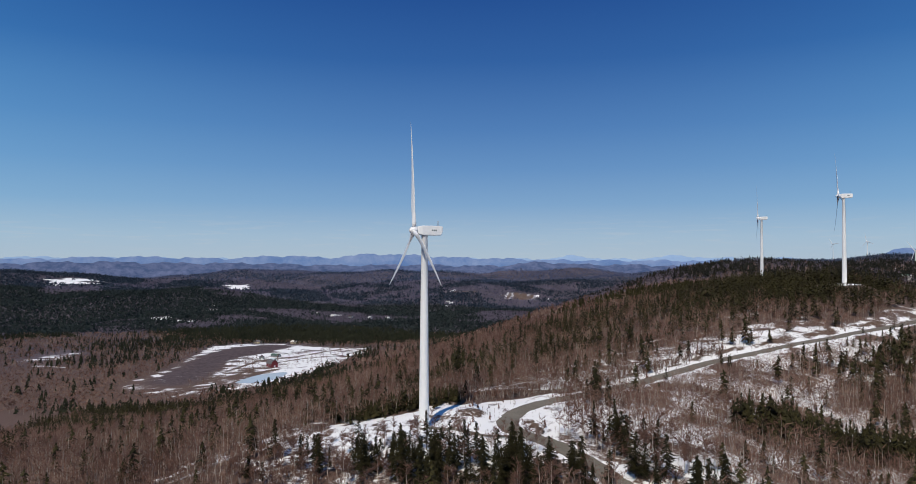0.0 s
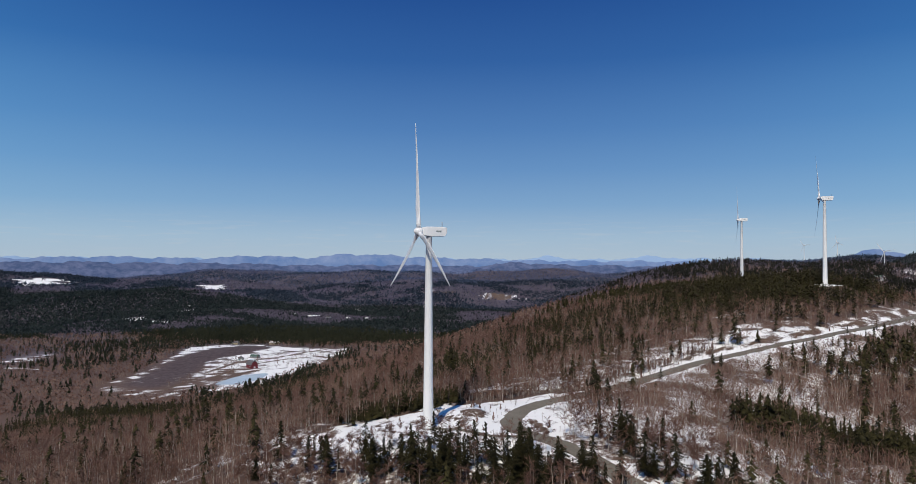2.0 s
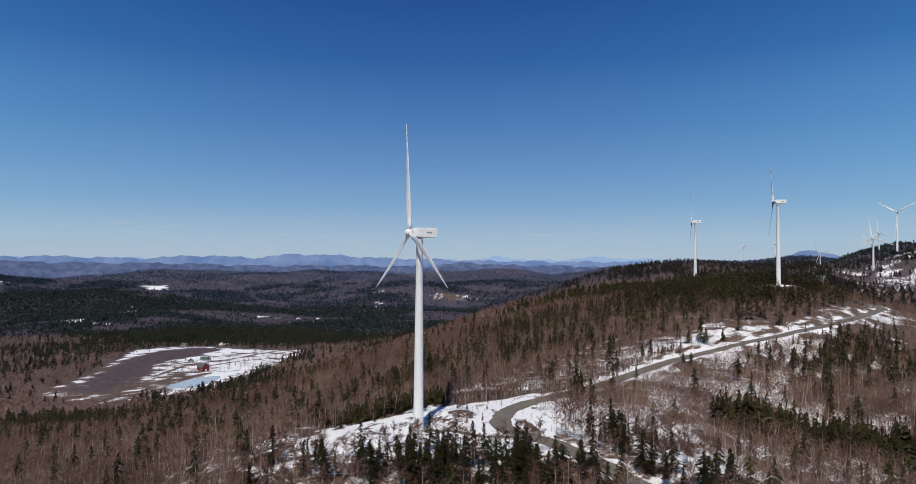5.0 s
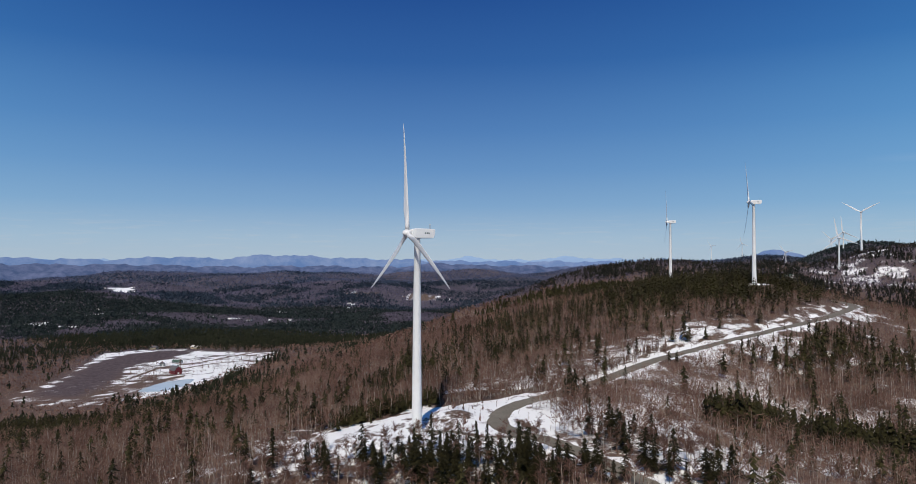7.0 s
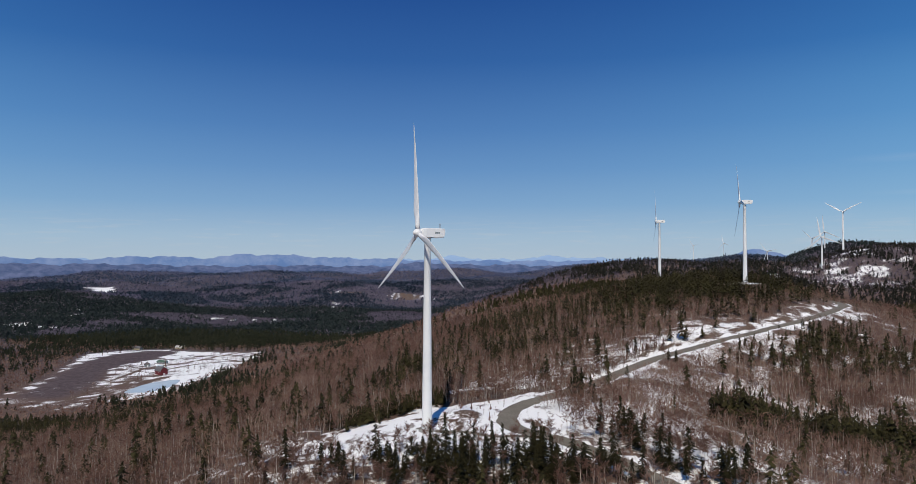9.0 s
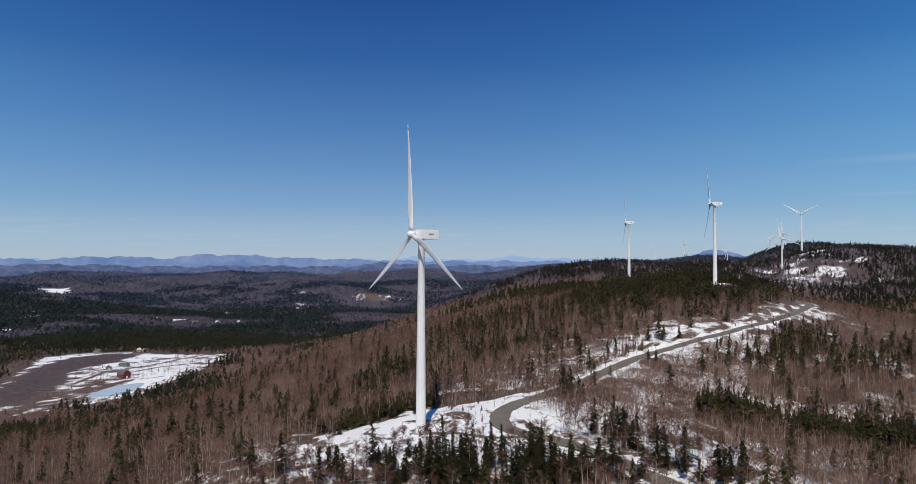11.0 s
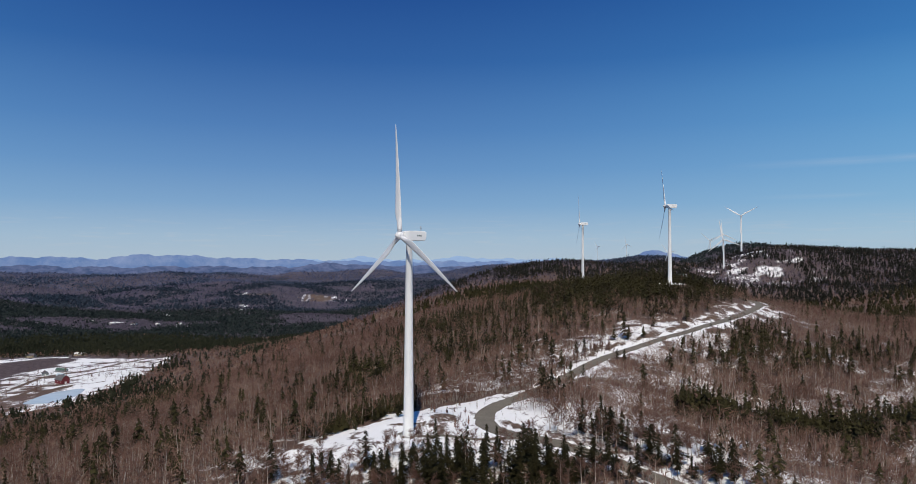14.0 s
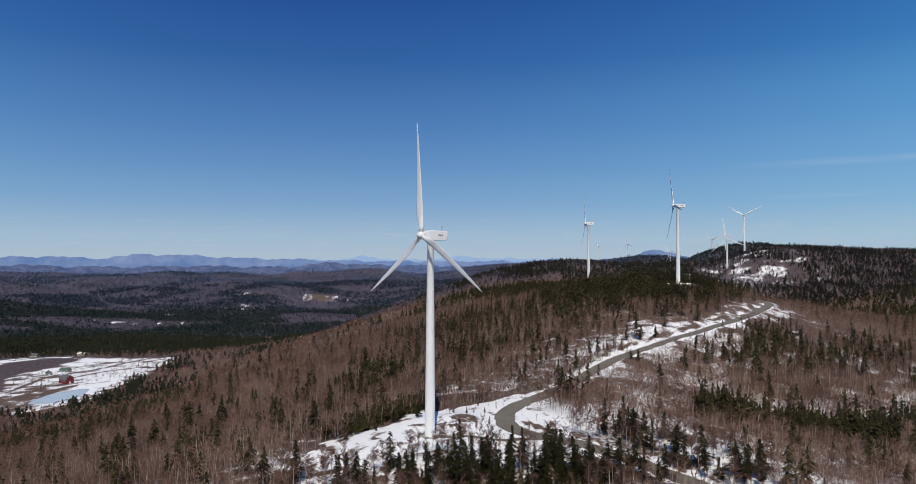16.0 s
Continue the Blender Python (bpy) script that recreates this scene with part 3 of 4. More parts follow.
def nacelle_mesh():
    """A long housing with rounded edges, its belly rising and its roof falling towards the tail."""
    rings = []
    for x, w, zt, zb in ((3.0, 1.15, 1.25, -1.2), (2.6, 1.55, 1.6, -1.6), (1.2, 1.78, 1.86, -1.9), (-3.5, 1.8, 1.88, -1.95), (-6.2, 1.74, 1.78, -1.9), (-6.6, 1.7, 1.72, -1.7), (-7.1, 1.6, 1.6, -0.3)):
        loop, c = [], 0.24
        for sy, sz, a0 in ((1, 1, 0), (-1, 1, 90), (-1, -1, 180), (1, -1, 270)):
            for k in range(5):
                a = radians(a0 + 22.5 * k)
                loop.append((x, sy * (w - c) + c * math.cos(a), (zt - c if sz > 0 else zb + c) + c * math.sin(a)))
        rings.append([(p[0], p[1], p[2] + HUB) for p in loop])
    return loft(rings, shade=False)


def hub_mesh():
    rings = []
    for x, r in ((3.0, 1.25), (3.3, 1.5), (4.2, 1.62), (5.0, 1.5), (5.6, 1.2), (6.1, 0.75), (6.35, 0.25)):
        rings.append([(x, r * math.cos(math.tau * i / 24), r * math.sin(math.tau * i / 24) + HUB) for i in range(24)])
    return loft(rings)


def blade_mesh():
    """One blade up along z from the hub's axis: round root, widest at a fifth, thin twisted tip."""
    rings = []
    for k in range(22):
        t = k / 21
        z = 1.2 + 42.3 * t
        chord = 1.9 + 1.5 * smooth(t, 0.03, 0.2) if t < 0.2 else 3.37 * (1 - (t - 0.2) / 0.8) ** 0.85 * 0.9 + 0.37
        if t > 0.97:
            chord *= 0.6
        round_ = 1 - smooth(t, 0.03, 0.18)
        thick = chord * (0.16 + 0.06 * (1 - t)) * (1 - round_) + 1.9 * round_
        twist = radians(14 * (1 - t) ** 2 + 3)
        sweep, bend = 0.0, 1.1 * t * t
        loop = []
        for i in range(16):
            a = math.tau * i / 16
            u = 0.5 * math.cos(a)
            v = 0.5 * math.sin(a) * ((0.35 + 0.65 * (0.5 + u)) * (1 - round_) + round_)
            px, py = v * thick, (u - 0.2 * (1 - round_)) * chord
            loop.append((4.3 + bend + px * math.cos(twist) - py * math.sin(twist), px * math.sin(twist) + py * math.cos(twist), z))
        rings.append(loop)
    return loft(rings)


def mast_mesh():
    bm = bmesh.new()
    for y in (-0.5, 0.5):
        bmesh.ops.create_cone(bm, cap_ends=True, segments=6, radius1=0.06, radius2=0.05, depth=1.9, matrix=Matrix.Translation((-5.6, y, HUB + 2.6)))
        bmesh.ops.create_cone(bm, cap_ends=True, segments=6, radius1=0.16, radius2=0.1, depth=0.3, matrix=Matrix.Translation((-5.6, y, HUB + 3.6)))
    bmesh.ops.create_cone(bm, cap_ends=True, segments=6, radius1=0.05, radius2=0.05, depth=1.2, matrix=Matrix.Translation((-5.6, 0, HUB + 3.0)) @ pose(0, 0, 0, 90, 0, 0))
    return bm


def turbine(x, y, z, nose, phase, label, near=False):
    """A three-bladed turbine; nose: the way that its hub faces, degrees from +x; phase: the first blade's lean from upright."""
    t = thing("wind_turbine", pose(x, y, z, 0, 0, nose), label, "wind turbine", "wind turbines on the ridge")
    part("tower", tower_mesh(), WHITE, t, "tapered white steel tower")
    nac = part("nacelle", nacelle_mesh(), WHITE, t)
    part("anemometer_mast", mast_mesh(), STEEL, nac, "thin grey instrument mast")
    for s in (-1, 1):
        for k in range(3):
            part("marking", box(-4.6 + 0.75 * k, s * 1.79, HUB - 0.3, -4.0 + 0.75 * k, s * 1.83, HUB + 0.35), GREY, nac, "grey bar of the faded marking")
    hub = part("hub", hub_mesh(), BLADE, t, "white pointed spinner")
    for k in range(3):
        b = part("blade", blade_mesh(), BLADE, hub, "long tapered white blade")
        b.matrix_local = pose(0, 0, HUB, 0, 0, 0) @ pose(0, 0, 0, phase + 120 * k, 0, 0)
    if near:
        part("foundation", loft([ring(3.4, -0.6), ring(3.4, 0.22), ring(3.2, 0.3), ring(2.0, 0.32)]), CONCRETE, t, "round concrete foundation")
        door = part("door", box(-0.5, -2.16, 1.6, 0.5, -2.0, 3.8, 0.03), GREY, t, "grey steel entry door")
        part("step", box(-0.7, -3.6, 0.2, 0.7, -2.1, 1.5, 0.03), STEEL, t, "galvanised entry steps")
    return t


NOSE = 208.0
turbine(-57.7, 276.0, 0.0, NOSE, 2, "white wind turbine on a snowy clearing beside the road", True)
turbine(242.2, 671.2, 44.8, 166, 20, "white wind turbine on a snow-covered pad among conifers", True)
turbine(240.0, 929.0, 39.4, 168, 10, "white wind turbine rising behind dark conifers")
turbine(728, 1418, 34, 222, 10, "white wind turbine below the snowy hill")
turbine(842, 1538, 94, 232, 58, "white wind turbine on the top of the wooded hill")
turbine(972, 1848, 62, 225, 5, "distant white wind turbine behind the wooded hill")
turbine(1181, 2298, 57, NOSE, 50, "distant white wind turbine behind the wooded hill")
turbine(1170, 2598, 17, NOSE, 40, "distant white wind turbine behind the wooded hill")
turbine(1372, 3498, 68, NOSE, 12, "distant white wind turbine on the far ridge")
turbine(1399, 3998, 65, NOSE, 35, "distant white wind turbine on the far ridge")

# ---- trees ----
def tri_soup(tris, slots):
    """Triangles (n x 3 x 3) with a material slot each."""
    return np.array(tris, np.float32).reshape(-1, 3, 3), np.array(slots, np.int32)


def limb(a, b, ra, rb, sides=3):
    """A tapered branch between two points, as triangles."""
    a, b = np.array(a, float), np.array(b, float)
    d = b - a
    d /= np.linalg.norm(d) + 1e-9
    u = np.cross(d, (0.3, 0.9, 0.2) if abs(d[2]) > 0.9 else (0, 0, 1))
    u /= np.linalg.norm(u)
    w = np.cross(d, u)
    ring_ = [(math.cos(math.tau * i / sides), math.sin(math.tau * i / sides)) for i in range(sides)]
    p, q = [a + ra * (c * u + s * w) for c, s in ring_], [b + rb * (c * u + s * w) for c, s in ring_]
    out = []
    for i in range(sides):
        j = (i + 1) % sides
        out.append((p[i], p[j], q[j]))
        if rb > 0.012:
            out.append((p[i], q[j], q[i]))
    return out


def sliver(a, b, w, rng):
    """A thin blade of twigs from a to b."""
    a, b = np.array(a, float), np.array(b, float)
    s = np.cross(b - a, rng.normal(size=3))
    s *= w / (np.linalg.norm(s) + 1e-9)
    return (a - s, a + s, b)


def bare_tree(seed, twigs, limbs, height=11.0, wide=0.1):
    """A leafless broadleaf: leaning trunk, rising limbs and a round haze of twigs."""
    rng = np.random.RandomState(seed)
    trunk, crown = [], []
    lean = rng.normal(0, 0.05, 2)
    top = np.array([lean[0] * height, lean[1] * height, height * 0.86])
    mid = top * 0.5 + np.array([rng.normal(0, 0.25), rng.normal(0, 0.25), 0])
    r = 0.09 + 0.06 * rng.rand()
    trunk += limb((0, 0, -0.8), mid, r, r * 0.7) + limb(mid, top, r * 0.7, 0.012)
    ends = []
    for k in range(limbs):
        t = rng.uniform(0.38, 0.95)
        a = mid * (t / 0.5) if t < 0.5 else mid + (top - mid) * (t - 0.5) / 0.5
        turn, up = rng.uniform(0, math.tau), rng.uniform(0.35, 1.5)
        ln = height * rng.uniform(0.16, 0.3) * (1.3 - 0.55 * t)
        b = a + ln * np.array([math.cos(turn), math.sin(turn), up]) / math.hypot(1, up)
        b[2] = min(b[2], height * 0.98)
        crown += limb(a, b, 0.05, 0.01)
        ends.append((a, b))
    for k in range(twigs):
        a, b = ends[rng.randint(len(ends))]
        s = a + (b - a) * rng.uniform(0.2, 1.05)
        turn, up = rng.uniform(0, math.tau), rng.uniform(-0.15, 1.5)
        ln = rng.uniform(0.7, 1.8) * height / 11
        crown.append(sliver(s, s + ln * np.array([math.cos(turn), math.sin(turn), up]) / math.hypot(1, up), wide * rng.uniform(0.35, 0.85), rng))
    return trunk, crown


def conifer(seed, boughs, height=12.0, fat=1.0, droop=0.35):
    """A spruce or fir: straight stem and drooping boughs of uneven length all the way up, with gaps."""
    rng = np.random.RandomState(seed)
    stem = limb((0, 0, -0.8), (0, 0, height * 0.97), 0.17, 0.02)
    crown = []
    low = rng.uniform(0.08, 0.2)
    lump = rng.uniform(0, math.tau, 4)
    for k in range(boughs):
        t = low + (0.985 - low) * ((k + rng.rand()) / boughs) ** 1.12
        a = rng.uniform(0, math.tau)
        shape = 0.18 + 2.45 * (1 - t) ** 0.74
        shape *= 0.82 + 0.2 * math.sin(11 * t + lump[0]) + 0.2 * math.sin(2 * a + 5 * t + lump[1]) + 0.17 * math.sin(23 * t + 3 * a + lump[2])
        ln = min(fat * shape * rng.uniform(0.55, 1.25) * min(1.0, 0.5 + (t - low) * 4), 2.3 + 0.6 * rng.rand())
        z0 = t * height
        dx, dy = math.cos(a), math.sin(a)
        tip = np.array([dx * ln, dy * ln, z0 - droop * ln * rng.uniform(0.6, 1.5)])
        w = min(ln * rng.uniform(0.26, 0.4) + 0.14, rng.uniform(0.6, 0.85))
        m = np.array([dx * ln * 0.55, dy * ln * 0.55, z0 - droop * ln * 0.25])
        sag = rng.uniform(0.1, 0.6)
        root = np.array([0, 0, z0 + 0.3])
        crown += [(root, m + w * np.array([-dy, dx, -sag]), tip), (root, tip, m + w * np.array([dy, -dx, -sag]))]
    for k in range(3):
        a = math.tau * k / 3
        crown.append((np.array([0.3 * math.cos(a), 0.3 * math.sin(a), height * 0.91]), np.array([-0.3 * math.cos(a), -0.3 * math.sin(a), height * 0.91]), np.array([0, 0, height])))
    return stem, crown


def spruce(seed, boughs, height, fat, droop):
    """A spruce seen from near: each bough a spine with sprays of needles to both sides, uneven, with gaps that let the stem show."""
    rng = np.random.RandomState(seed)
    stem = limb((0, 0, -0.8), (0, 0, height * 0.97), 0.19, 0.02)
    crown = []
    low, lump = rng.uniform(0.06, 0.22), rng.uniform(0, math.tau, 4)
    for k in range(boughs):
        t = low + (0.985 - low) * ((k + rng.rand()) / boughs) ** 1.1
        a = rng.uniform(0, math.tau)
        shape = 0.22 + 2.3 * (1 - t) ** 0.8
        shape *= 0.8 + 0.2 * math.sin(10 * t + lump[0]) + 0.24 * math.sin(2 * a + 5 * t + lump[1]) + 0.2 * math.sin(25 * t + 3 * a + lump[2])
        ln = fat * max(0.25, shape) * rng.uniform(0.55, 1.25) * min(1.0, 0.55 + (t - low) * 4)
        d = np.array([math.cos(a), math.sin(a), 0.0])
        side = np.array([-d[1], d[0], 0.0])
        root = np.array([0, 0, t * height + 0.2])
        tip = root + d * ln - np.array([0, 0, droop * ln * rng.uniform(0.4, 1.5)])
        w = 0.12 + 0.07 * ln
        crown.append((root - side * w, root + side * w, tip))
        for s in (0.42, 0.66, 0.9):
            p = root + (tip - root) * (s + rng.uniform(-0.1, 0.1))
            for e in (-1, 1):
                q = p + e * side * ln * rng.uniform(0.22, 0.46) + d * ln * rng.uniform(0.08, 0.3) - np.array([0, 0, rng.uniform(0.02, 0.4)])
                crown.append((p - d * (0.13 + 0.09 * ln), p + d * (0.13 + 0.06 * ln), q))
    for k in range(3):
        a = math.tau * k / 3
        crown.append((np.array([0.26 * math.cos(a), 0.26 * math.sin(a), height * 0.92]), np.array([-0.26 * math.cos(a), -0.26 * math.sin(a), height * 0.92]), np.array([0, 0, height])))
    return stem, crown


def puff(n, rx, rz, cz, piece, rng, thin=False):
    """Small ragged pieces scattered through a round crown, denser at its skin."""
    out = []
    for _ in range(n):
        d = rng.normal(size=3)
        d /= np.linalg.norm(d)
        r = rng.uniform(0.35, 1.0) ** 0.6
        p = np.array([d[0] * rx * r, d[1] * rx * r, cz + d[2] * rz * r])
        u, v = rng.normal(size=3), rng.normal(size=3)
        u, v = u / np.linalg.norm(u), v / np.linalg.norm(v)
        s = piece * rng.uniform(0.6, 1.4)
        if thin:
            v = v * 0.7 + np.array([d[0] * 0.6, d[1] * 0.6, 0.5])
            out.append((p - u * s * 0.11, p + u * s * 0.11, p + v * s * 1.5))
            continue
        out.append((p - u * s * 0.5, p + u * s * 0.5, p + v * s))
    return out


def soft_tree(seed, n, height, rx, piece, stems=1):
    """A leafless tree seen from afar: pale stem, round thin crown."""
    rng = np.random.RandomState(seed)
    stem = []
    for k in range(stems):
        foot = np.array([rng.normal(0, 0.3), rng.normal(0, 0.3), -0.5])
        stem += limb(foot, foot + np.array([rng.normal(0, 0.5), rng.normal(0, 0.5), height * 0.82]), 0.06 + 0.03 * stems, 0.012)
    crown = puff(n, rx, height * 0.36, height * 0.6, piece, rng, piece < 1.5)
    for k in range(n // 5):
        a = rng.uniform(0, math.tau)
        q = np.array([0, 0, height * rng.uniform(0.35, 0.6)])
        crown.append(sliver(q, q + np.array([math.cos(a) * rx * 0.9, math.sin(a) * rx * 0.9, height * rng.uniform(0.2, 0.38)]), 0.05, rng))
    return stem, crown


def far_clump(seed, n, height, reach, piece):
    """A ragged round crown far off."""
    return [], puff(n, reach, height * 0.42, height * 0.5, piece, np.random.RandomState(seed))


def far_pine(seed, n, height, reach, piece):
    """A dark uneven pine far off: pieces narrowing upwards."""
    rng = np.random.RandomState(seed)
    out = []
    for k in range(n):
        t = (k + rng.rand()) / n
        r = reach * (1 - 0.8 * t) * rng.uniform(0.5, 1.0)
        a = rng.uniform(0, math.tau)
        p = np.array([r * math.cos(a), r * math.sin(a), height * (0.12 + 0.75 * t)])
        s = piece * (1.15 - 0.6 * t) * rng.uniform(0.8, 1.2)
        w = np.array([-math.sin(a), math.cos(a), rng.uniform(-0.3, 0.3)])
        out.append((p - w * s * 0.6 - np.array([0, 0, s * 0.3]), p + w * s * 0.6 - np.array([0, 0, s * 0.3]), np.array([p[0] * 0.35, p[1] * 0.35, p[2] + s * 0.8])))
    return [], out


def scatter(name, kinds, which, x, y, z, size, turn, tint, mats, label, category):
    """All trees of one kind of wood in one mesh."""
    V, S, T = [], [], []
    for k, (stem, crown) in enumerate(kinds):
        sel = np.nonzero(which == k)[0]
        if not len(sel):
            continue
        tris, slots = tri_soup(stem + crown, [0] * len(stem) + [1] * len(crown))
        c, s = np.cos(turn[sel])[:, None, None], np.sin(turn[sel])[:, None, None]
        wx, wz = size[sel][:, None, None], (size[sel] * (0.85 + 0.3 * np.random.RandomState(k).rand(len(sel))))[:, None, None]
        px = (tris[None, :, :, 0] * c - tris[None, :, :, 1] * s) * wx + x[sel][:, None, None]
        py = (tris[None, :, :, 0] * s + tris[None, :, :, 1] * c) * wx + y[sel][:, None, None]
        pz = tris[None, :, :, 2] * wz + z[sel][:, None, None]
        V.append(np.stack([px, py, pz], -1).reshape(-1, 3).astype(np.float32))
        S.append(np.tile(slots, len(sel)))
        jit = np.random.RandomState(k + 50).uniform(-0.24, 0.24, (len(sel), len(tris)))
        T.append(np.repeat(np.clip(tint[sel][:, None] + jit, 0, 1).ravel(), 3).astype(np.float32))
    v = np.concatenate(V)
    me = mesh_from(name, v, np.arange(len(v)).reshape(-1, 3), mats, np.concatenate(S))
    at = me.attributes.new("tint", "FLOAT", "POINT")
    at.data.foreach_set("value", np.concatenate(T))
    return tagged(new(name, me), label, category, kind="stuff")


def spots(x0, x1, y0, y1, gap, seed, wedge=0.95):
    """Uneven places over a stretch of the plan, one in each cell."""
    rng = np.random.RandomState(seed)
    X, Y = np.meshgrid(np.arange(x0, x1, gap), np.arange(y0, y1, gap))
    x, y = (X + rng.uniform(0, gap, X.shape)).ravel(), (Y + rng.uniform(0, gap, Y.shape)).ravel()
    keep = np.abs(x + 45) < wedge * y + 70
    return x[keep], y[keep], rng


def grove(p, x, y, share, cx, cy, rx, ry, turn=0, soft=0.3):
    """Raises the share of conifers to at least that in a grove of uneven outline."""
    q = blob(x, y, cx, cy, rx, ry, turn) + 0.5 * (patchy(x, y, 30, 39) - 0.5)
    return np.maximum(p, share * (1 - smooth(q, 1 - soft, 1 + soft)))


# groves of conifers: share, x, y, half length, half depth, turn
GROVES = [(0.97, 190, 649, 110, 85, 30), (0.95, 215, 850, 140, 120, 0), (0.95, -24, 225, 46, 15, -4), (0.85, -57, 237, 20, 11, 0), (0.2, -91, 232, 20, 12, 0), (0.8, 5, 233, 14, 8, 0), (0.85, 12, 262, 7, 11, 0),
          (0.9, 37, 216, 8, 7, 0), (0.97, 117, 304, 56, 14, 2), (0.85, 203, 327, 30, 12, 0), (0.3, 208, 437, 73, 27, 10), (0.35, -5, 495, 62, 44, 0), (0.38, 59, 534, 72, 40, 0),
          (0.15, 79, 587, 169, 129, 20), (0.4, 108, 554, 40, 26, 30), (0.4, 30, 543, 26, 20, 0), (0.45, 165, 531, 29, 12, 30), (0.32, 60, 590, 85, 70, 25), (0.5, 10, 640, 60, 60, 30),
          (0.5, 212, 482, 46, 22, 30), (0.25, 262, 466, 60, 30, 0), (0.7, 60, 900, 90, 30, 35), (0.5, -74, 455, 25, 19, 0), (0.6, -63, 408, 13, 7, 0)]
FAR_GROVES = [(0.93, -560, 1630, 420, 95, -8), (0.85, -520, 790, 90, 40, -25), (0.4, -400, 960, 60, 26, 40), (0.6, -298, 555, 59, 25, 20), (0.6, -610, 815, 90, 28, -25), (0.6, -560, 700, 40, 22, 0),
              (0.6, -584, 935, 40, 12, 0), (0.75, -489, 938, 34, 16, -30), (0.6, -402, 1120, 16, 110, 8), (0.6, -400, 975, 40, 45, 0), (0.5, -330, 915, 60, 40, 30), (0.8, -370, 1042, 45, 35, 20),
              (0.85, -393, 822, 40, 30, 0), (0.55, -270, 700, 40, 30, 0), (0.12, -126, 321, 42, 19, 20), (0.7, 123, 580, 74, 35, 15), (0.85, 110, 930, 110, 60, 25), (0.95, -690, 1760, 400, 150, -6),
              (0.45, -900, 1500, 200, 150, 0), (0.35, -850, 1230, 110, 100, 0), (0.5, -390, 1330, 30, 90, 20), (0.6, -222, 1304, 60, 60, 20)]


def evergreen_share(x, y):
    """How much of the wood is conifers, from place to place."""
    p = 0.028 + 0.2 * smooth(patchy(x, y, 48, 41), 0.76, 0.92)
    valley = smooth(-x, 200, 420) * smooth(y, 1350, 1700)
    p = np.maximum(p, valley * (0.04 + 0.85 * smooth(patchy(x * 0.8, y, 600, 44) * 0.65 + patchy(x * 0.7, y, 200, 46) * 0.35, 0.53, 0.59)))
    east = smooth(x - 0.2 * y, 120, 300) * smooth(y, 640, 800)
    p = np.maximum(p, east * (0.5 + 0.4 * smooth(patchy(x, y, 160, 45), 0.3, 0.6)))
    p = np.where(blob(x, y, 730, 1330, 150, 100, 35) < 1, 0.2, p)
    far = smooth(y, 1700, 2000)
    lay = patchy(x * 0.8, y, 850, 47) * 0.62 + patchy(x * 0.6, y, 260, 48) * 0.38 + 0.17 * (1 - smooth(y, 2450, 3000)) - 0.06 * smooth(y, 2900, 3300)
    p = np.maximum(p, far * (0.03 + 0.94 * smooth(lay, 0.53, 0.6)))
    p = np.maximum(p, 0.95 * (1 - smooth(blob(x, y, 290, 1300, 330, 230, 10), 0.7, 1.1)) * smooth(patchy(x, y, 120, 49), 0.25, 0.55))
    p = np.clip(p, 0, 0.97)
    p = np.where(blob(x, y, 205, 410, 70, 18, 10) < 1, 0.015, p)
    for g in GROVES + FAR_GROVES:
        p = grove(p, x, y, *g)
    return p


def near_bare(k):
    """Fine limbs and twigs with a thin round crown over them."""
    h = 8.2 + 0.9 * (k % 4)
    trunk, crown = bare_tree(k, 10, 6, h, 0.08)
    rng = np.random.RandomState(k + 300)
    return trunk, crown + puff(36, 2.3 + 0.3 * (k % 3), h * 0.4, h * 0.52, 1.2, rng, True)


BARE_NEAR = [near_bare(k) for k in range(10)]
BARE_MID = [soft_tree(20 + k, 27, 8.8, 3.2, 1.49) for k in range(8)]
BARE_FAR = [soft_tree(30 + k, 10, 9.0, 3.6, 1.75) for k in range(8)]
BARE_DIM = [far_clump(40 + k, 4, 5.0, 4.2, 3.0) for k in range(8)]
FIR_NEAR = [conifer(k, 64, 8.6 + 1.1 * (k % 4), (1.4, 1.7, 1.5, 2.0, 1.6)[k % 5]) for k in range(9)]
FIR_MID = [conifer(20 + k, 34, 9.4 + k % 3, (1.35, 1.6, 1.95)[k % 3]) for k in range(7)]
FIR_FAR = [far_pine(30 + k, 11, 10.0, 3.3, 2.6) for k in range(7)]
FIR_DIM = [far_clump(50 + k, 4, 6.0, 3.6, 3.1) for k in range(8)]


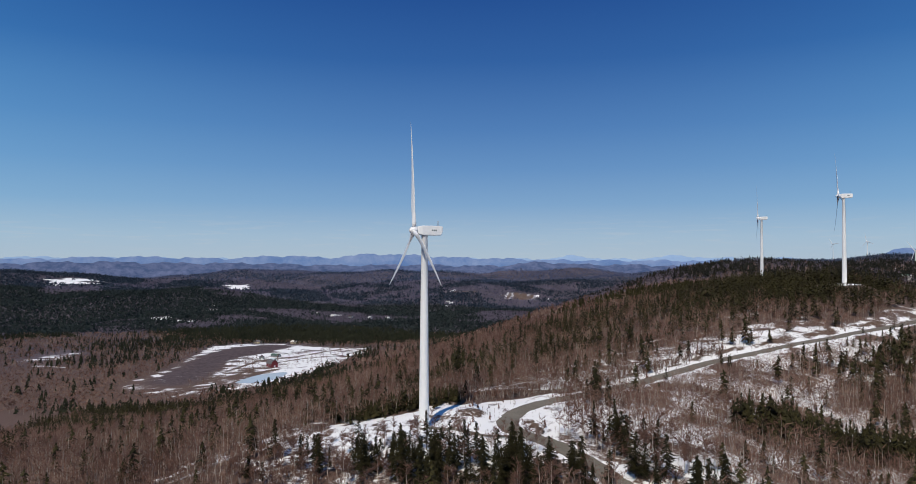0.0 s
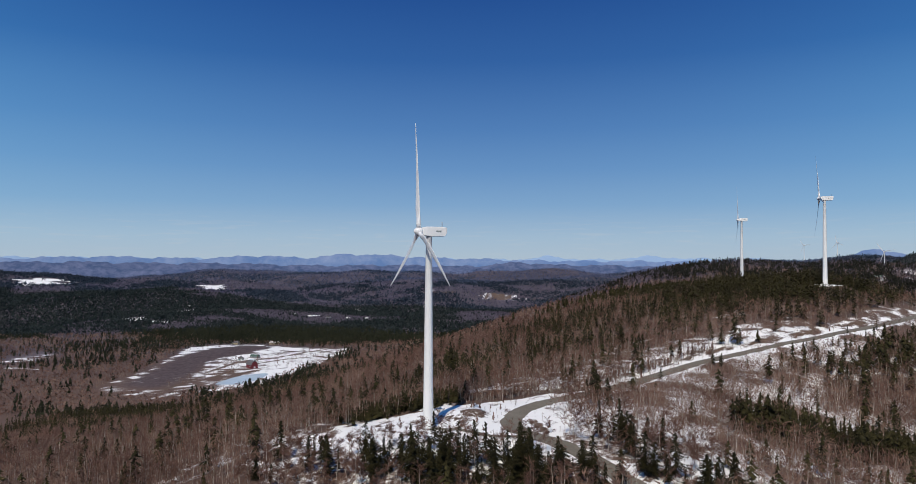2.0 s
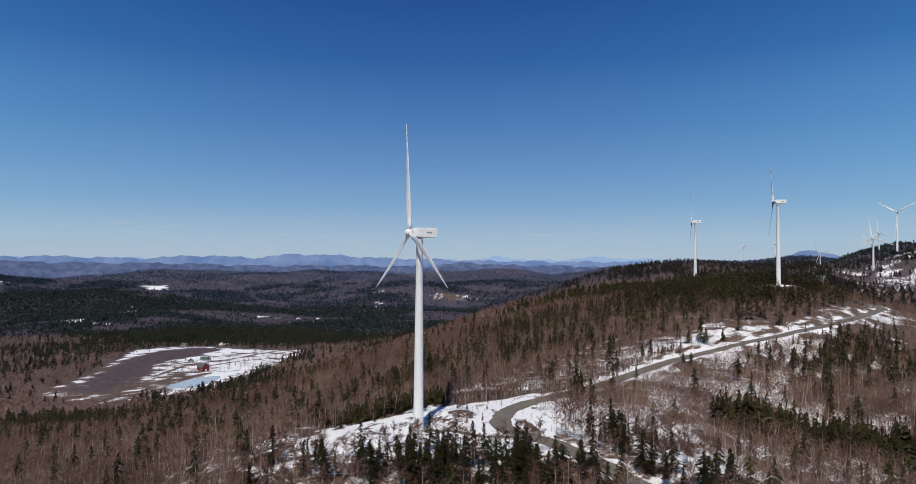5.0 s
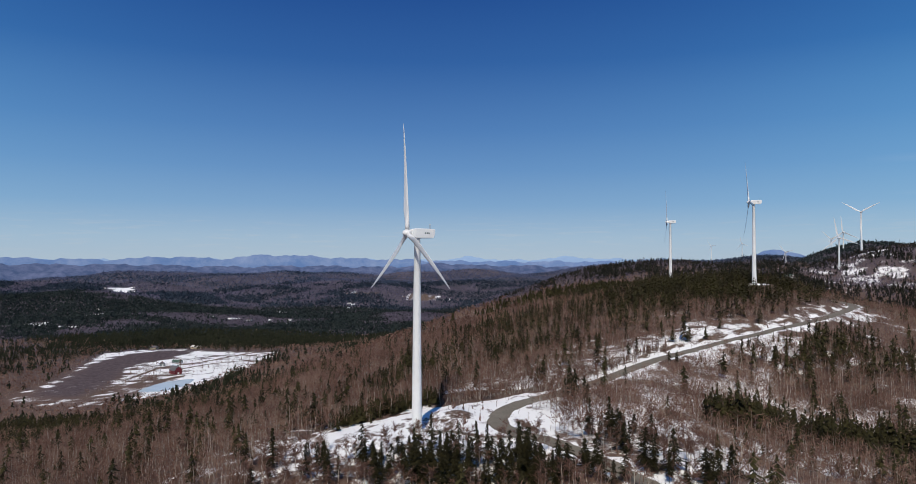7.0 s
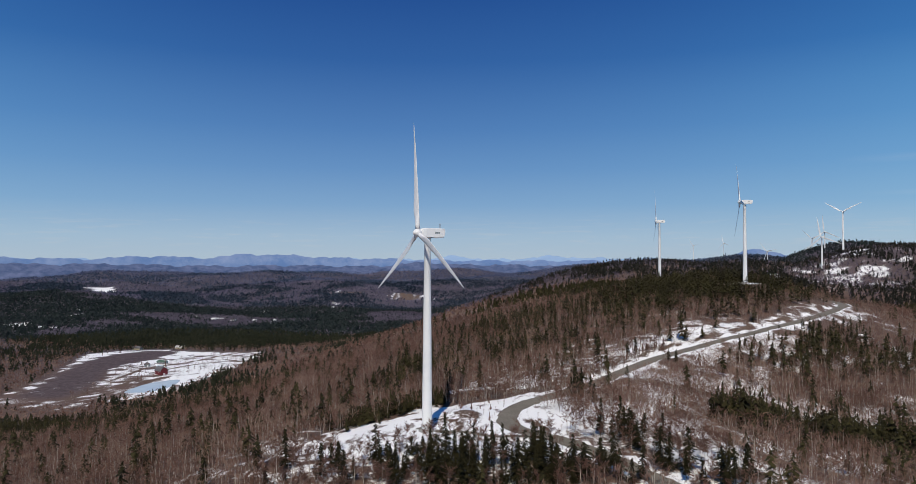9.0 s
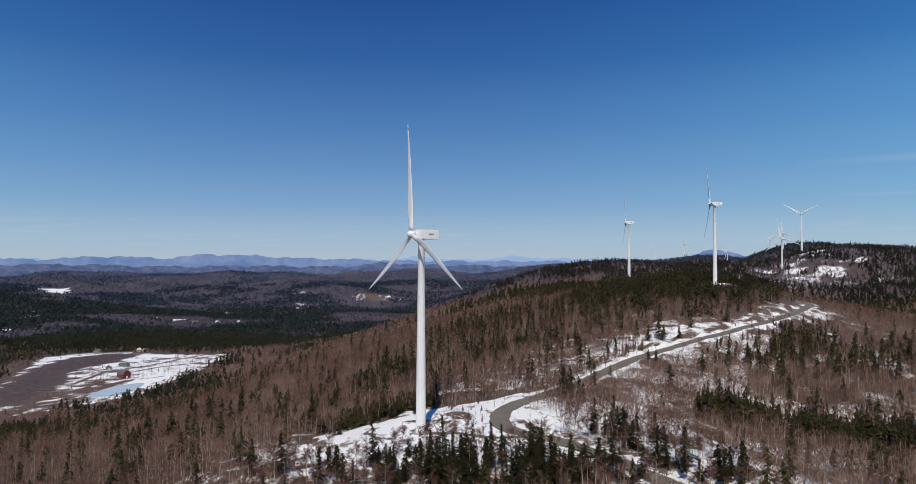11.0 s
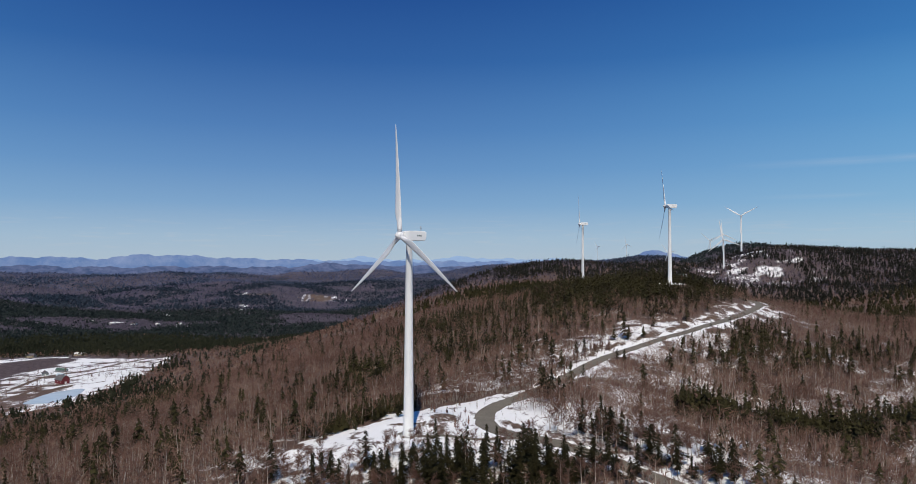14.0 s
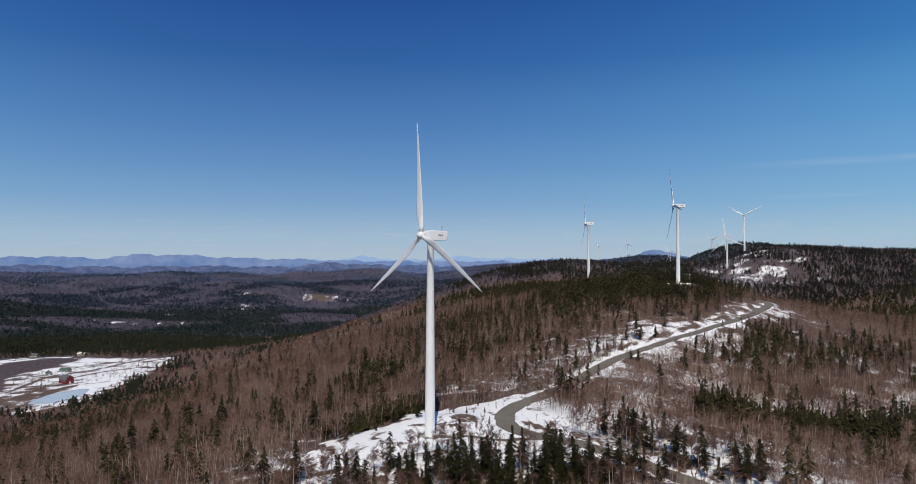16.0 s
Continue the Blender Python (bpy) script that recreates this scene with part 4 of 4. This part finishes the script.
def wood(tag, x, y, rng, bare, fir, bare_size, fir_size, mats_bare, mats_fir, thin=0.0):
    gap, which, side = road_gap(x, y)
    open_slope = (side > 0) & (gap < 44) & (ROAD[which, 1] > 372) & (ROAD[which, 1] < 500)
    ok = ~cleared(x, y) & (rng.rand(len(x)) > np.where(open_slope, 0.5 * (1 - smooth(gap, 26, 44)), thin))
    ok &= land(x, y) < 300
    x, y = x[ok], y[ok]
    z = land(x, y)
    green = rng.rand(len(x)) < evergreen_share(x, y)
    size, turn = np.clip(rng.normal(1, 0.2, len(x)), 0.45, 1.5), rng.uniform(0, math.tau, len(x))
    tint = np.clip(0.27 + 0.5 * patchy(x, y, 120, 51) + rng.normal(0, 0.24, len(x)), 0, 1)
    size *= np.where(blob(x, y, 226, 632, 50, 34, 10) < 1, 0.36, 1.0)
    size *= 0.85 + 0.3 * patchy(x, y, 70, 57)
    size *= np.where(green & (x < -150) & (y > 430), 1.3, 1.0)
    gap, which, side = road_gap(x, y)
    size *= np.where((side < 0) & (ROAD[which, 1] > 352), 0.5 + 0.5 * smooth(gap, 8, 42), 1.0)
    size *= np.where(green, 1.0 + 0.12 * (y > 330) * (y < 1100), 1.0)
    size *= np.where(blob(x, y, 110, 304, 66, 16, 2) < 1.1, 1.1, 1.0)
    size = np.clip(size, 0.3, 1.5)
    for sel, kinds, s, mats, name, lab in ((~green, bare, bare_size, mats_bare, "bare_wood", "leafless grey-brown hardwood trees"), (green, fir, fir_size, mats_fir, "conifer_wood", "dark green spruce and fir trees")):
        if sel.any():
            scatter(name, kinds, rng.randint(0, len(kinds), sel.sum()), x[sel], y[sel], z[sel], size[sel] * s, turn[sel], tint[sel], mats, lab + tag, "forest")


def in_stretch(x, y):
    """The stretch just in front of the near turbine, where each tree is a thing of its own."""
    return (x > -112) & (x < 46) & (y > 204) & (y < 268)


x, y, rng = spots(-330, 430, 120, 470, 3.7, 61)
keep = ~in_stretch(x, y)
x, y = x[keep], y[keep]
steep = (56 - land(x, y)) / np.hypot(x + 45, y)
hid = steep > 0.44
wood(" below the flight", x[hid & (x % 3 < 1)], y[hid & (x % 3 < 1)], rng, [soft_tree(30 + k, 10, 9.0, 3.6, 1.75) for k in range(4)], FIR_FAR, 1.0, 1.0, [BARK, TWIG], [STEM, NEEDLE])
wood(" on the near slopes", x[~hid], y[~hid], rng, BARE_NEAR, FIR_NEAR, 1.0, 1.0, [BARK, TWIG], [STEM, NEEDLE], 0.04)
x, y, rng = spots(-600, 620, 470, 800, 5.2, 62)
wood(" along the ridge", x, y, rng, BARE_MID, FIR_MID, 1.0, 1.0, [BARK, TWIG], [STEM, NEEDLE])
x, y, rng = spots(-1500, 1750, 800, 1750, 8.6, 63)
low = x < -60
back = ~low & (y > 1050)
wood(" on the hills", x[~low & ~back], y[~low & ~back], rng, BARE_FAR, FIR_FAR, 1.0, 1.0, [BARK, TWIG], [STEM, NEEDLE])
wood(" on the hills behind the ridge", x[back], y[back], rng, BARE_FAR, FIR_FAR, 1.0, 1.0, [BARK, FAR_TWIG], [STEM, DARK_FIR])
wood(" down to the valley", x[low], y[low], rng, BARE_FAR, FIR_FAR, 1.0, 1.0, [BARK, TWIG], [STEM, PINE])


def infill(gap, seed, stretch, grove_, kinds, tag, needles=NEEDLE):
    """A denser growth of conifers in one grove."""
    x, y, rng = spots(*stretch, gap, seed)
    q = blob(x, y, *grove_) + 0.4 * (patchy(x, y, 40, seed) - 0.5) < 0.95
    q &= rng.rand(len(x)) < evergreen_share(x, y)
    wood(tag, x[q], y[q], rng, BARE_MID, kinds, 1.0, 1.0, [BARK, TWIG], [STEM, needles])


infill(3.3, 71, (30, 250, 270, 350), (117, 304, 62, 17, 2), [conifer(180 + k, 56, 11.0 + k % 3, 1.15 + 0.15 * (k % 3)) for k in range(6)], " in the grove on the lower slope")
infill(4.8, 72, (40, 350, 550, 770), (190, 655, 125, 80, 30), FIR_MID, " on the knoll by the road")
infill(6.5, 73, (40, 400, 720, 1000), (215, 850, 150, 130, 0), FIR_FAR, " on the ridge behind the knoll")
infill(9.0, 74, (400, 1750, 850, 1720), (1050, 1330, 680, 330, 5), FIR_FAR, " on the eastern hill", DARK_FIR)
infill(9.0, 75, (-60, 620, 950, 1560), (290, 1300, 330, 230, 10), FIR_FAR, " on the rounded hill", DARK_FIR)
x, y, rng = spots(-1150, -60, 1540, 1930, 6.8, 70)
pines = np.minimum(blob(x, y, -560, 1640, 420, 85, -8), blob(x, y, -690, 1760, 400, 150, -6)) + 0.5 * (patchy(x, y, 60, 71) - 0.5) < 0.95
wood(" in a dense belt behind the farm", x[pines], y[pines], rng, BARE_FAR, FIR_FAR, 1.0, 1.2, [BARK, TWIG], [STEM, PINE])
# each farther zone takes the next haze-tinted pair of colours
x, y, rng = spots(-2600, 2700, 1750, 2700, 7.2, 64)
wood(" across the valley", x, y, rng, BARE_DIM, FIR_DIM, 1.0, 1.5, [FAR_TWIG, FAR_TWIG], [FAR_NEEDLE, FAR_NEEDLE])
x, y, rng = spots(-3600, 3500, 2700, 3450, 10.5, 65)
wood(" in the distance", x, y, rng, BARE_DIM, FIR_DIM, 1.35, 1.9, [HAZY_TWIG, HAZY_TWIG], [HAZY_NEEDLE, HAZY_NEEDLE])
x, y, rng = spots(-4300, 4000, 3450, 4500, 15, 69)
wood(" far off, tinted haze blue", x, y, rng, BARE_DIM, FIR_DIM, 1.7, 1.7, [HAZE_BLUE_TWIG, HAZE_BLUE_TWIG], [HAZE_BLUE_NEEDLE, HAZE_BLUE_NEEDLE])


# ---- single trees below the turbine pad ----
def soup_object(name, tris, mat, parent, tint):
    v = np.array(tris, np.float32).reshape(-1, 3)
    me = mesh_from(name, v, np.arange(len(v)).reshape(-1, 3), [mat])
    at = me.attributes.new("tint", "FLOAT", "POINT")
    r = np.random.RandomState(len(v))
    at.data.foreach_set("value", np.repeat(np.clip(tint + r.uniform(-0.25, 0.25, len(tris)), 0, 1), 3).astype(np.float32))
    ob = new(name, me)
    ob.parent = parent
    return ob


def tree_kinds():
    """The models of which the single trees are copies: firs first, then bare trees."""
    firs, bares = [], []
    for k in range(7):
        stem, crown = spruce(70 + k, 150, 9.6 + 1.1 * (k % 4), 0.95 + 0.26 * (k % 3), 0.3 + 0.06 * (k % 3))
        t = thing("spruce_tree", pose(0, 0, 0), "dark green spruce with drooping boughs on the snowy slope", "tree", "trees below the turbine pad")
        soup_object("trunk", stem, STEM, t, 0.4)
        soup_object("crown", crown, NEEDLE, t, 0.2 + 0.07 * (k % 4))
        firs.append(t)
    for k in range(6):
        trunk, crown = bare_tree(90 + k, 200, 13, 8.5 + k % 4, 0.085)
        t = thing("bare_tree", pose(0, 0, 0), "leafless grey hardwood with fine brown twigs", "tree", "trees below the turbine pad")
        soup_object("trunk", trunk, BARK, t, 0.6)
        soup_object("crown", crown, TWIG, t, 0.45)
        bares.append(t)
    return firs, bares


def single_trees():
    firs, bares = tree_kinds()
    used = set()
    x, y, rng = spots(-112, 46, 204, 268, 4.0, 66)
    ok = in_stretch(x, y) & ~cleared(x, y)
    x, y = x[ok], y[ok]
    z = land(x, y)
    green = rng.rand(len(x)) < evergreen_share(x, y)
    for px, py, pz, g in zip(x, y, z, green):
        kinds = firs if g else bares
        k = rng.randint(len(kinds))
        s = float(np.clip(rng.normal(0.84 if g else 0.88, 0.26 if g else 0.2), 0.32, 1.4))
        m = pose(px, py, pz, rng.uniform(-2, 2), rng.uniform(-2, 2), rng.uniform(0, 360))
        t = kinds[k]
        if t in used:
            t = copy_thing(t, m)
        used.add(kinds[k])
        t.matrix_basis = m @ Matrix.Diagonal((s * rng.uniform(0.72, 1.25), s * rng.uniform(0.72, 1.25), s * rng.uniform(0.85, 1.15), 1))
    for t in firs + bares:
        if t not in used:
            for o in list(t.children):
                bpy.data.objects.remove(o)
            bpy.data.objects.remove(t)


single_trees()

# big dark firs standing out of the bare wood on the western slope
LONE = [(-150, 358), (-159, 423), (-186, 311), (-193, 347), (-170, 291), (-196, 287), (-215, 307), (-112, 437), (-293, 476), (-207, 421), (-127, 311), (-120, 323), (-87, 374), (-149, 334), (-188, 353),
        (-158, 293), (-243, 395), (-86, 481), (-63, 404), (-103, 296), (-161, 335), (-331, 639), (-239, 430), (-180, 519), (-113, 466), (-146, 573), (-123, 519), (-117, 249), (10, 322), (13, 326), (7, 317), (16, 318)]
x, y = [], []
rng = np.random.RandomState(77)
for px, py in LONE:
    for k in range(1 + (rng.rand() < 0.35)):
        x.append(px + rng.normal(0, 3.5) * (k > 0))
        y.append(py + rng.normal(0, 4.5) * (k > 0))
x, y = np.array(x), np.array(y)
scatter("lone_firs", [conifer(140 + k, 70, 10.5 + k, 1.75 + 0.25 * (k % 2)) for k in range(5)], rng.randint(0, 5, len(x)), x, y, land(x, y), rng.uniform(0.9, 1.4, len(x)), rng.uniform(0, 6.28, len(x)), rng.uniform(0.05, 0.4, len(x)), [STEM, NEEDLE],
        "dark green firs standing singly in the bare wood", "trees")

# a thicket of young conifers along the back of the pad
rng = np.random.RandomState(78)
t = rng.rand(230)
x, y = -54 - 40 * t + rng.normal(0, 4.0, 230), 329 - 34 * t + rng.normal(0, 4.5, 230)
scatter("young_conifers", [conifer(150 + k, 44, 4.0, 0.62 + 0.1 * (k % 3)) for k in range(5)], rng.randint(0, 5, len(x)), x, y, land(x, y), rng.uniform(0.8, 1.9, len(x)), rng.uniform(0, 6.28, len(x)), rng.uniform(0.2, 0.75, len(x)), [STEM, NEEDLE],
        "thicket of young dark green conifers at the pad's edge", "bushes")

# a hem of brush and saplings where the wood meets the snow behind the pad and above the road
hem = spline([(-62, 316), (-54, 325), (-41, 327), (-19, 334), (2, 342), (12, 351), (24, 370), (44, 398), (62, 421), (90, 446)], 0.3)
rng = np.random.RandomState(79)
x, y = hem[:, 0] + rng.normal(0, 3.0, len(hem)), hem[:, 1] + 1.5 + np.abs(rng.normal(0, 4.0, len(hem)))
scatter("hem_brush", [bare_tree(160 + k, 44, 7, 4.2, 0.07) for k in range(5)] + [conifer(170 + k, 30, 4.2, 0.6) for k in range(2)], rng.choice(7, len(x), p=[0.18] * 5 + [0.05] * 2), x, y, land(x, y), rng.uniform(0.5, 1.25, len(x)),
        rng.uniform(0, 6.28, len(x)), rng.uniform(0.05, 0.55, len(x)), [BARK, TWIG], "dense brown brush along the edge of the wood", "bushes")

# trees standing about the farm
x, y, rng = spots(-800, -380, 990, 1530, 13, 68)
lane = np.minimum(road_gap(x, y, LANES[0])[0], road_gap(x, y, LANES[1])[0])
ok = inside(x, y, FARM) & (rng.rand(len(x)) < np.where(x > -500, 0.6, 0.14) + 0.5 * (lane < 24)) & (blob(x, y, -482, 1078, 62, 30, 75) > 1) & ~inside(x, y, BOG) & (np.hypot(x + 519, y - 1196) > 24) & (y > np.where(x > -534, 992 + 2.39 * (x + 534), 992))
x, y = x[ok], y[ok]
scatter("farm_trees", BARE_NEAR[:6] + FIR_MID[:2], rng.choice(8, len(x), p=[0.15] * 6 + [0.05] * 2), x, y, land(x, y), rng.uniform(0.6, 1.25, len(x)), rng.uniform(0, 6.28, len(x)), rng.uniform(0.1, 0.6, len(x)), [BARK, TWIG],
        "leafless trees standing in the snowy farm fields", "trees")

# low scrub on the snow round the pad and along the road
x, y, rng = spots(-125, 330, 225, 640, 3.5, 67)
gap, _, side = road_gap(x, y)
pad = np.minimum(blob(x, y, -72, 290, 52, 36, 12), blob(x, y, -92, 262, 42, 34, 40))
ok = (gap > 5.5) & ((gap < 14) | ((pad > 0.62) & (pad < 1.4))) & (rng.rand(len(x)) < 0.4 + 0.4 * (blob(x, y, -98, 258, 34, 26) < 1)) & (np.hypot(x + 58, y - 276) > 14)
x, y = x[ok], y[ok]
scatter("scrub", [bare_tree(110 + k, 26, 5, 3.2, 0.05) for k in range(4)] + [conifer(120 + k, 26, 3.0, 0.42) for k in range(2)], rng.choice(6, len(x), p=[0.22, 0.22, 0.2, 0.2, 0.08, 0.08]),
        x, y, land(x, y), rng.uniform(0.4, 1.1, len(x)), rng.uniform(0, 6.28, len(x)), rng.uniform(0.1, 0.7, len(x)), [BARK, TWIG], "low leafless brown scrub on the snow", "bushes")


# ---- the farm and the houses in the valley ----
def gable(w, d, eave, ridge, over=0.5, kink=None):
    """A roof with overhangs; kink: (share of the half width, height) of a barn's lower slope."""
    prof = [(-w / 2 - over, eave - 0.3)] + ([(-w / 2 * kink[0], kink[1])] if kink else []) + [(0, ridge)] + ([(w / 2 * kink[0], kink[1])] if kink else []) + [(w / 2 + over, eave - 0.3)]
    under = [(px, pz - 0.35) for px, pz in prof][::-1]
    return loft([[(px, -d / 2 - over, pz) for px, pz in prof + under], [(px, d / 2 + over, pz) for px, pz in prof + under]], shade=False)


def walls(w, d, eave, ridge, kink=None):
    prof = [(-w / 2, -2.0), (-w / 2, eave)] + ([(-w / 2 * kink[0] * 0.97, kink[1] - 0.3)] if kink else []) + [(0, ridge - 0.35)] + ([(w / 2 * kink[0] * 0.97, kink[1] - 0.3)] if kink else []) + [(w / 2, eave), (w / 2, -2.0)]
    return loft([[(px, -d / 2, pz) for px, pz in prof], [(px, d / 2, pz) for px, pz in prof]], shade=False)


def house(x, y, turn, w, d, eave, ridge, wall_mat, roof_mat, label, name="house", kink=None, chimney=True):
    z = float(land(x, y))
    t = thing(name, pose(x, y, z, 0, 0, turn), label, name, "farm and houses in the valley")
    part("wall", walls(w, d, eave, ridge, kink), wall_mat, t)
    roof = part("roof", gable(w, d, eave, ridge, 0.5, kink), roof_mat, t)
    if chimney:
        part("chimney", box(-0.5, d * 0.2, ridge - 1, 0.5, d * 0.2 + 1, ridge + 1.2, 0.05), BRICK, roof, "red brick chimney")
    for s in (-1, 1):
        n = max(2, int(d / 4))
        for k in range(n):
            py = -d / 2 + d * (k + 0.5) / n
            wdw = part("window", box(s * w / 2 - 0.06, py - 0.55, eave * 0.4, s * w / 2 + 0.06, py + 0.55, eave * 0.4 + 1.3), CLAPBOARD, t, "white-framed window")
            part("pane", box(s * w / 2 + s * 0.02 - 0.06, py - 0.43, eave * 0.4 + 0.12, s * w / 2 + s * 0.02 + 0.06, py + 0.43, eave * 0.4 + 1.18), PANE, wdw)
    part("door", box(-w * 0.12, -d / 2 - 0.1, 0.0, w * 0.12, -d / 2 + 0.1, min(3.2, eave * 0.8)), CLAPBOARD, t, "white door")
    return t


house(-519, 1196, 50, 12.5, 19, 6.2, 13.0, BARN_RED, SHINGLE, "red gambrel barn with a grey shingled roof in the snowy farmyard", "barn", (0.72, 10.2), False)
house(-578, 1284, 25, 9, 16, 3.6, 6.8, GREY, SHINGLE, "dark low farmhouse with a grey roof beside the barn")
house(-566, 1322, 75, 8, 18, 3.2, 5.4, GREY, GREEN, "long green farm shed behind the barn", "shed", None, False)
house(-546, 1262, 70, 7, 10, 3.2, 5.5, GREY, ICE, "small grey shed with a pale metal roof", "shed", None, False)
house(-712, 1560, 80, 10, 18, 4.4, 8.0, OCHRE, SHINGLE, "ochre farmhouse at the edge of the pines")
house(-610, 1535, 75, 10, 20, 4.2, 7.4, OCHRE, CLAPBOARD, "pale yellow house with a snow-covered roof under the pines")
for k, (hx, hy, tn) in enumerate(((-1257, 2065, 60), (-1230, 2331, 80), (-789, 2325, 70), (-719, 2298, 75), (-456, 2690, 60), (-563, 2190, 80), (-470, 2790, 70), (-860, 2365, 20), (-640, 2260, 65))):
    house(hx, hy, tn, 8 + k % 3, 11 + 2 * (k % 4), 4.0, 7.2, CLAPBOARD, CLAPBOARD if k % 3 else SHINGLE, "white clapboard house in the wooded valley" if k % 3 else "white clapboard house with a dark roof in the valley")
house(552, 1268, 20, 12, 26, 5.0, 7.5, CLAPBOARD, GREEN, "white service building with a green roof below the snowy hill", "service building", None, False)


def pond():
    ring_ = []
    for k in range(40):
        a = math.tau * k / 40
        u, v = 56 * math.cos(a) * (1 + 0.12 * math.sin(3 * a + 1)), 25 * math.sin(a) * (1 + 0.15 * math.sin(2 * a))
        ring_.append((-484 + u * 0.26 - v * 0.97, 1079 + u * 0.97 + v * 0.26, -126.7))
    bm = bmesh.new()
    bm.faces.new([bm.verts.new(p) for p in ring_])
    ob = part("pond_water", bm, ICE, None, "pale blue ice on the farm pond")
    return tagged(ob, category="pond", kind="structure")


pond()
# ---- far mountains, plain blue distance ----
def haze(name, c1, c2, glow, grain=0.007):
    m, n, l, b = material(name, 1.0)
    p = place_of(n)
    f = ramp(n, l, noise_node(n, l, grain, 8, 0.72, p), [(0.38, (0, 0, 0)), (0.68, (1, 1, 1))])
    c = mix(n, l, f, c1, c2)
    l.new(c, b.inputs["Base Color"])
    # the haze colour also glows, to stand in for lit air
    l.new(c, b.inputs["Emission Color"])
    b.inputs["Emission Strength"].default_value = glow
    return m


def mountain_range(name, radius, base, waves, mat, label, depth=120):
    """A long range across the distance: a crest of peaks and saddles with its slope towards the valley."""
    angles = np.radians(np.arange(-62, 62.01, 0.2))
    crest = np.full(angles.shape, float(base))
    for centre, wide, k in waves:
        crest += k * np.exp(-((np.degrees(angles) - centre) / wide) ** 2)
    rough = np.random.RandomState(int(radius))
    for f in (41, 83, 149, 260):
        crest += 4.6 * (41 / f) ** 0.6 * np.sin(f * angles * 2.2 + rough.uniform(0, 6))
    v, rows = [], 6
    for r in range(rows):
        t = r / (rows - 1)
        rad = radius - depth * (1 - t)
        zz = -60 + (crest + 60) * t ** 0.8 + (4 * np.sin(angles * 90 + 5 * r) if 0 < r < rows - 1 else 0)
        v.append(np.stack([-45 + rad * np.sin(angles), rad * np.cos(angles), zz], 1))
    k = len(angles)
    i = np.arange(rows * k).reshape(rows, k)
    f = np.stack([i[:-1, :-1], i[:-1, 1:], i[1:, 1:], i[1:, :-1]], -1).reshape(-1, 4)
    return tagged(new(name, mesh_from(name, np.concatenate(v), f, [mat], shade=True)), label, "mountains", kind="structure")


# haze is put into these blues and their glow, paler with each farther range
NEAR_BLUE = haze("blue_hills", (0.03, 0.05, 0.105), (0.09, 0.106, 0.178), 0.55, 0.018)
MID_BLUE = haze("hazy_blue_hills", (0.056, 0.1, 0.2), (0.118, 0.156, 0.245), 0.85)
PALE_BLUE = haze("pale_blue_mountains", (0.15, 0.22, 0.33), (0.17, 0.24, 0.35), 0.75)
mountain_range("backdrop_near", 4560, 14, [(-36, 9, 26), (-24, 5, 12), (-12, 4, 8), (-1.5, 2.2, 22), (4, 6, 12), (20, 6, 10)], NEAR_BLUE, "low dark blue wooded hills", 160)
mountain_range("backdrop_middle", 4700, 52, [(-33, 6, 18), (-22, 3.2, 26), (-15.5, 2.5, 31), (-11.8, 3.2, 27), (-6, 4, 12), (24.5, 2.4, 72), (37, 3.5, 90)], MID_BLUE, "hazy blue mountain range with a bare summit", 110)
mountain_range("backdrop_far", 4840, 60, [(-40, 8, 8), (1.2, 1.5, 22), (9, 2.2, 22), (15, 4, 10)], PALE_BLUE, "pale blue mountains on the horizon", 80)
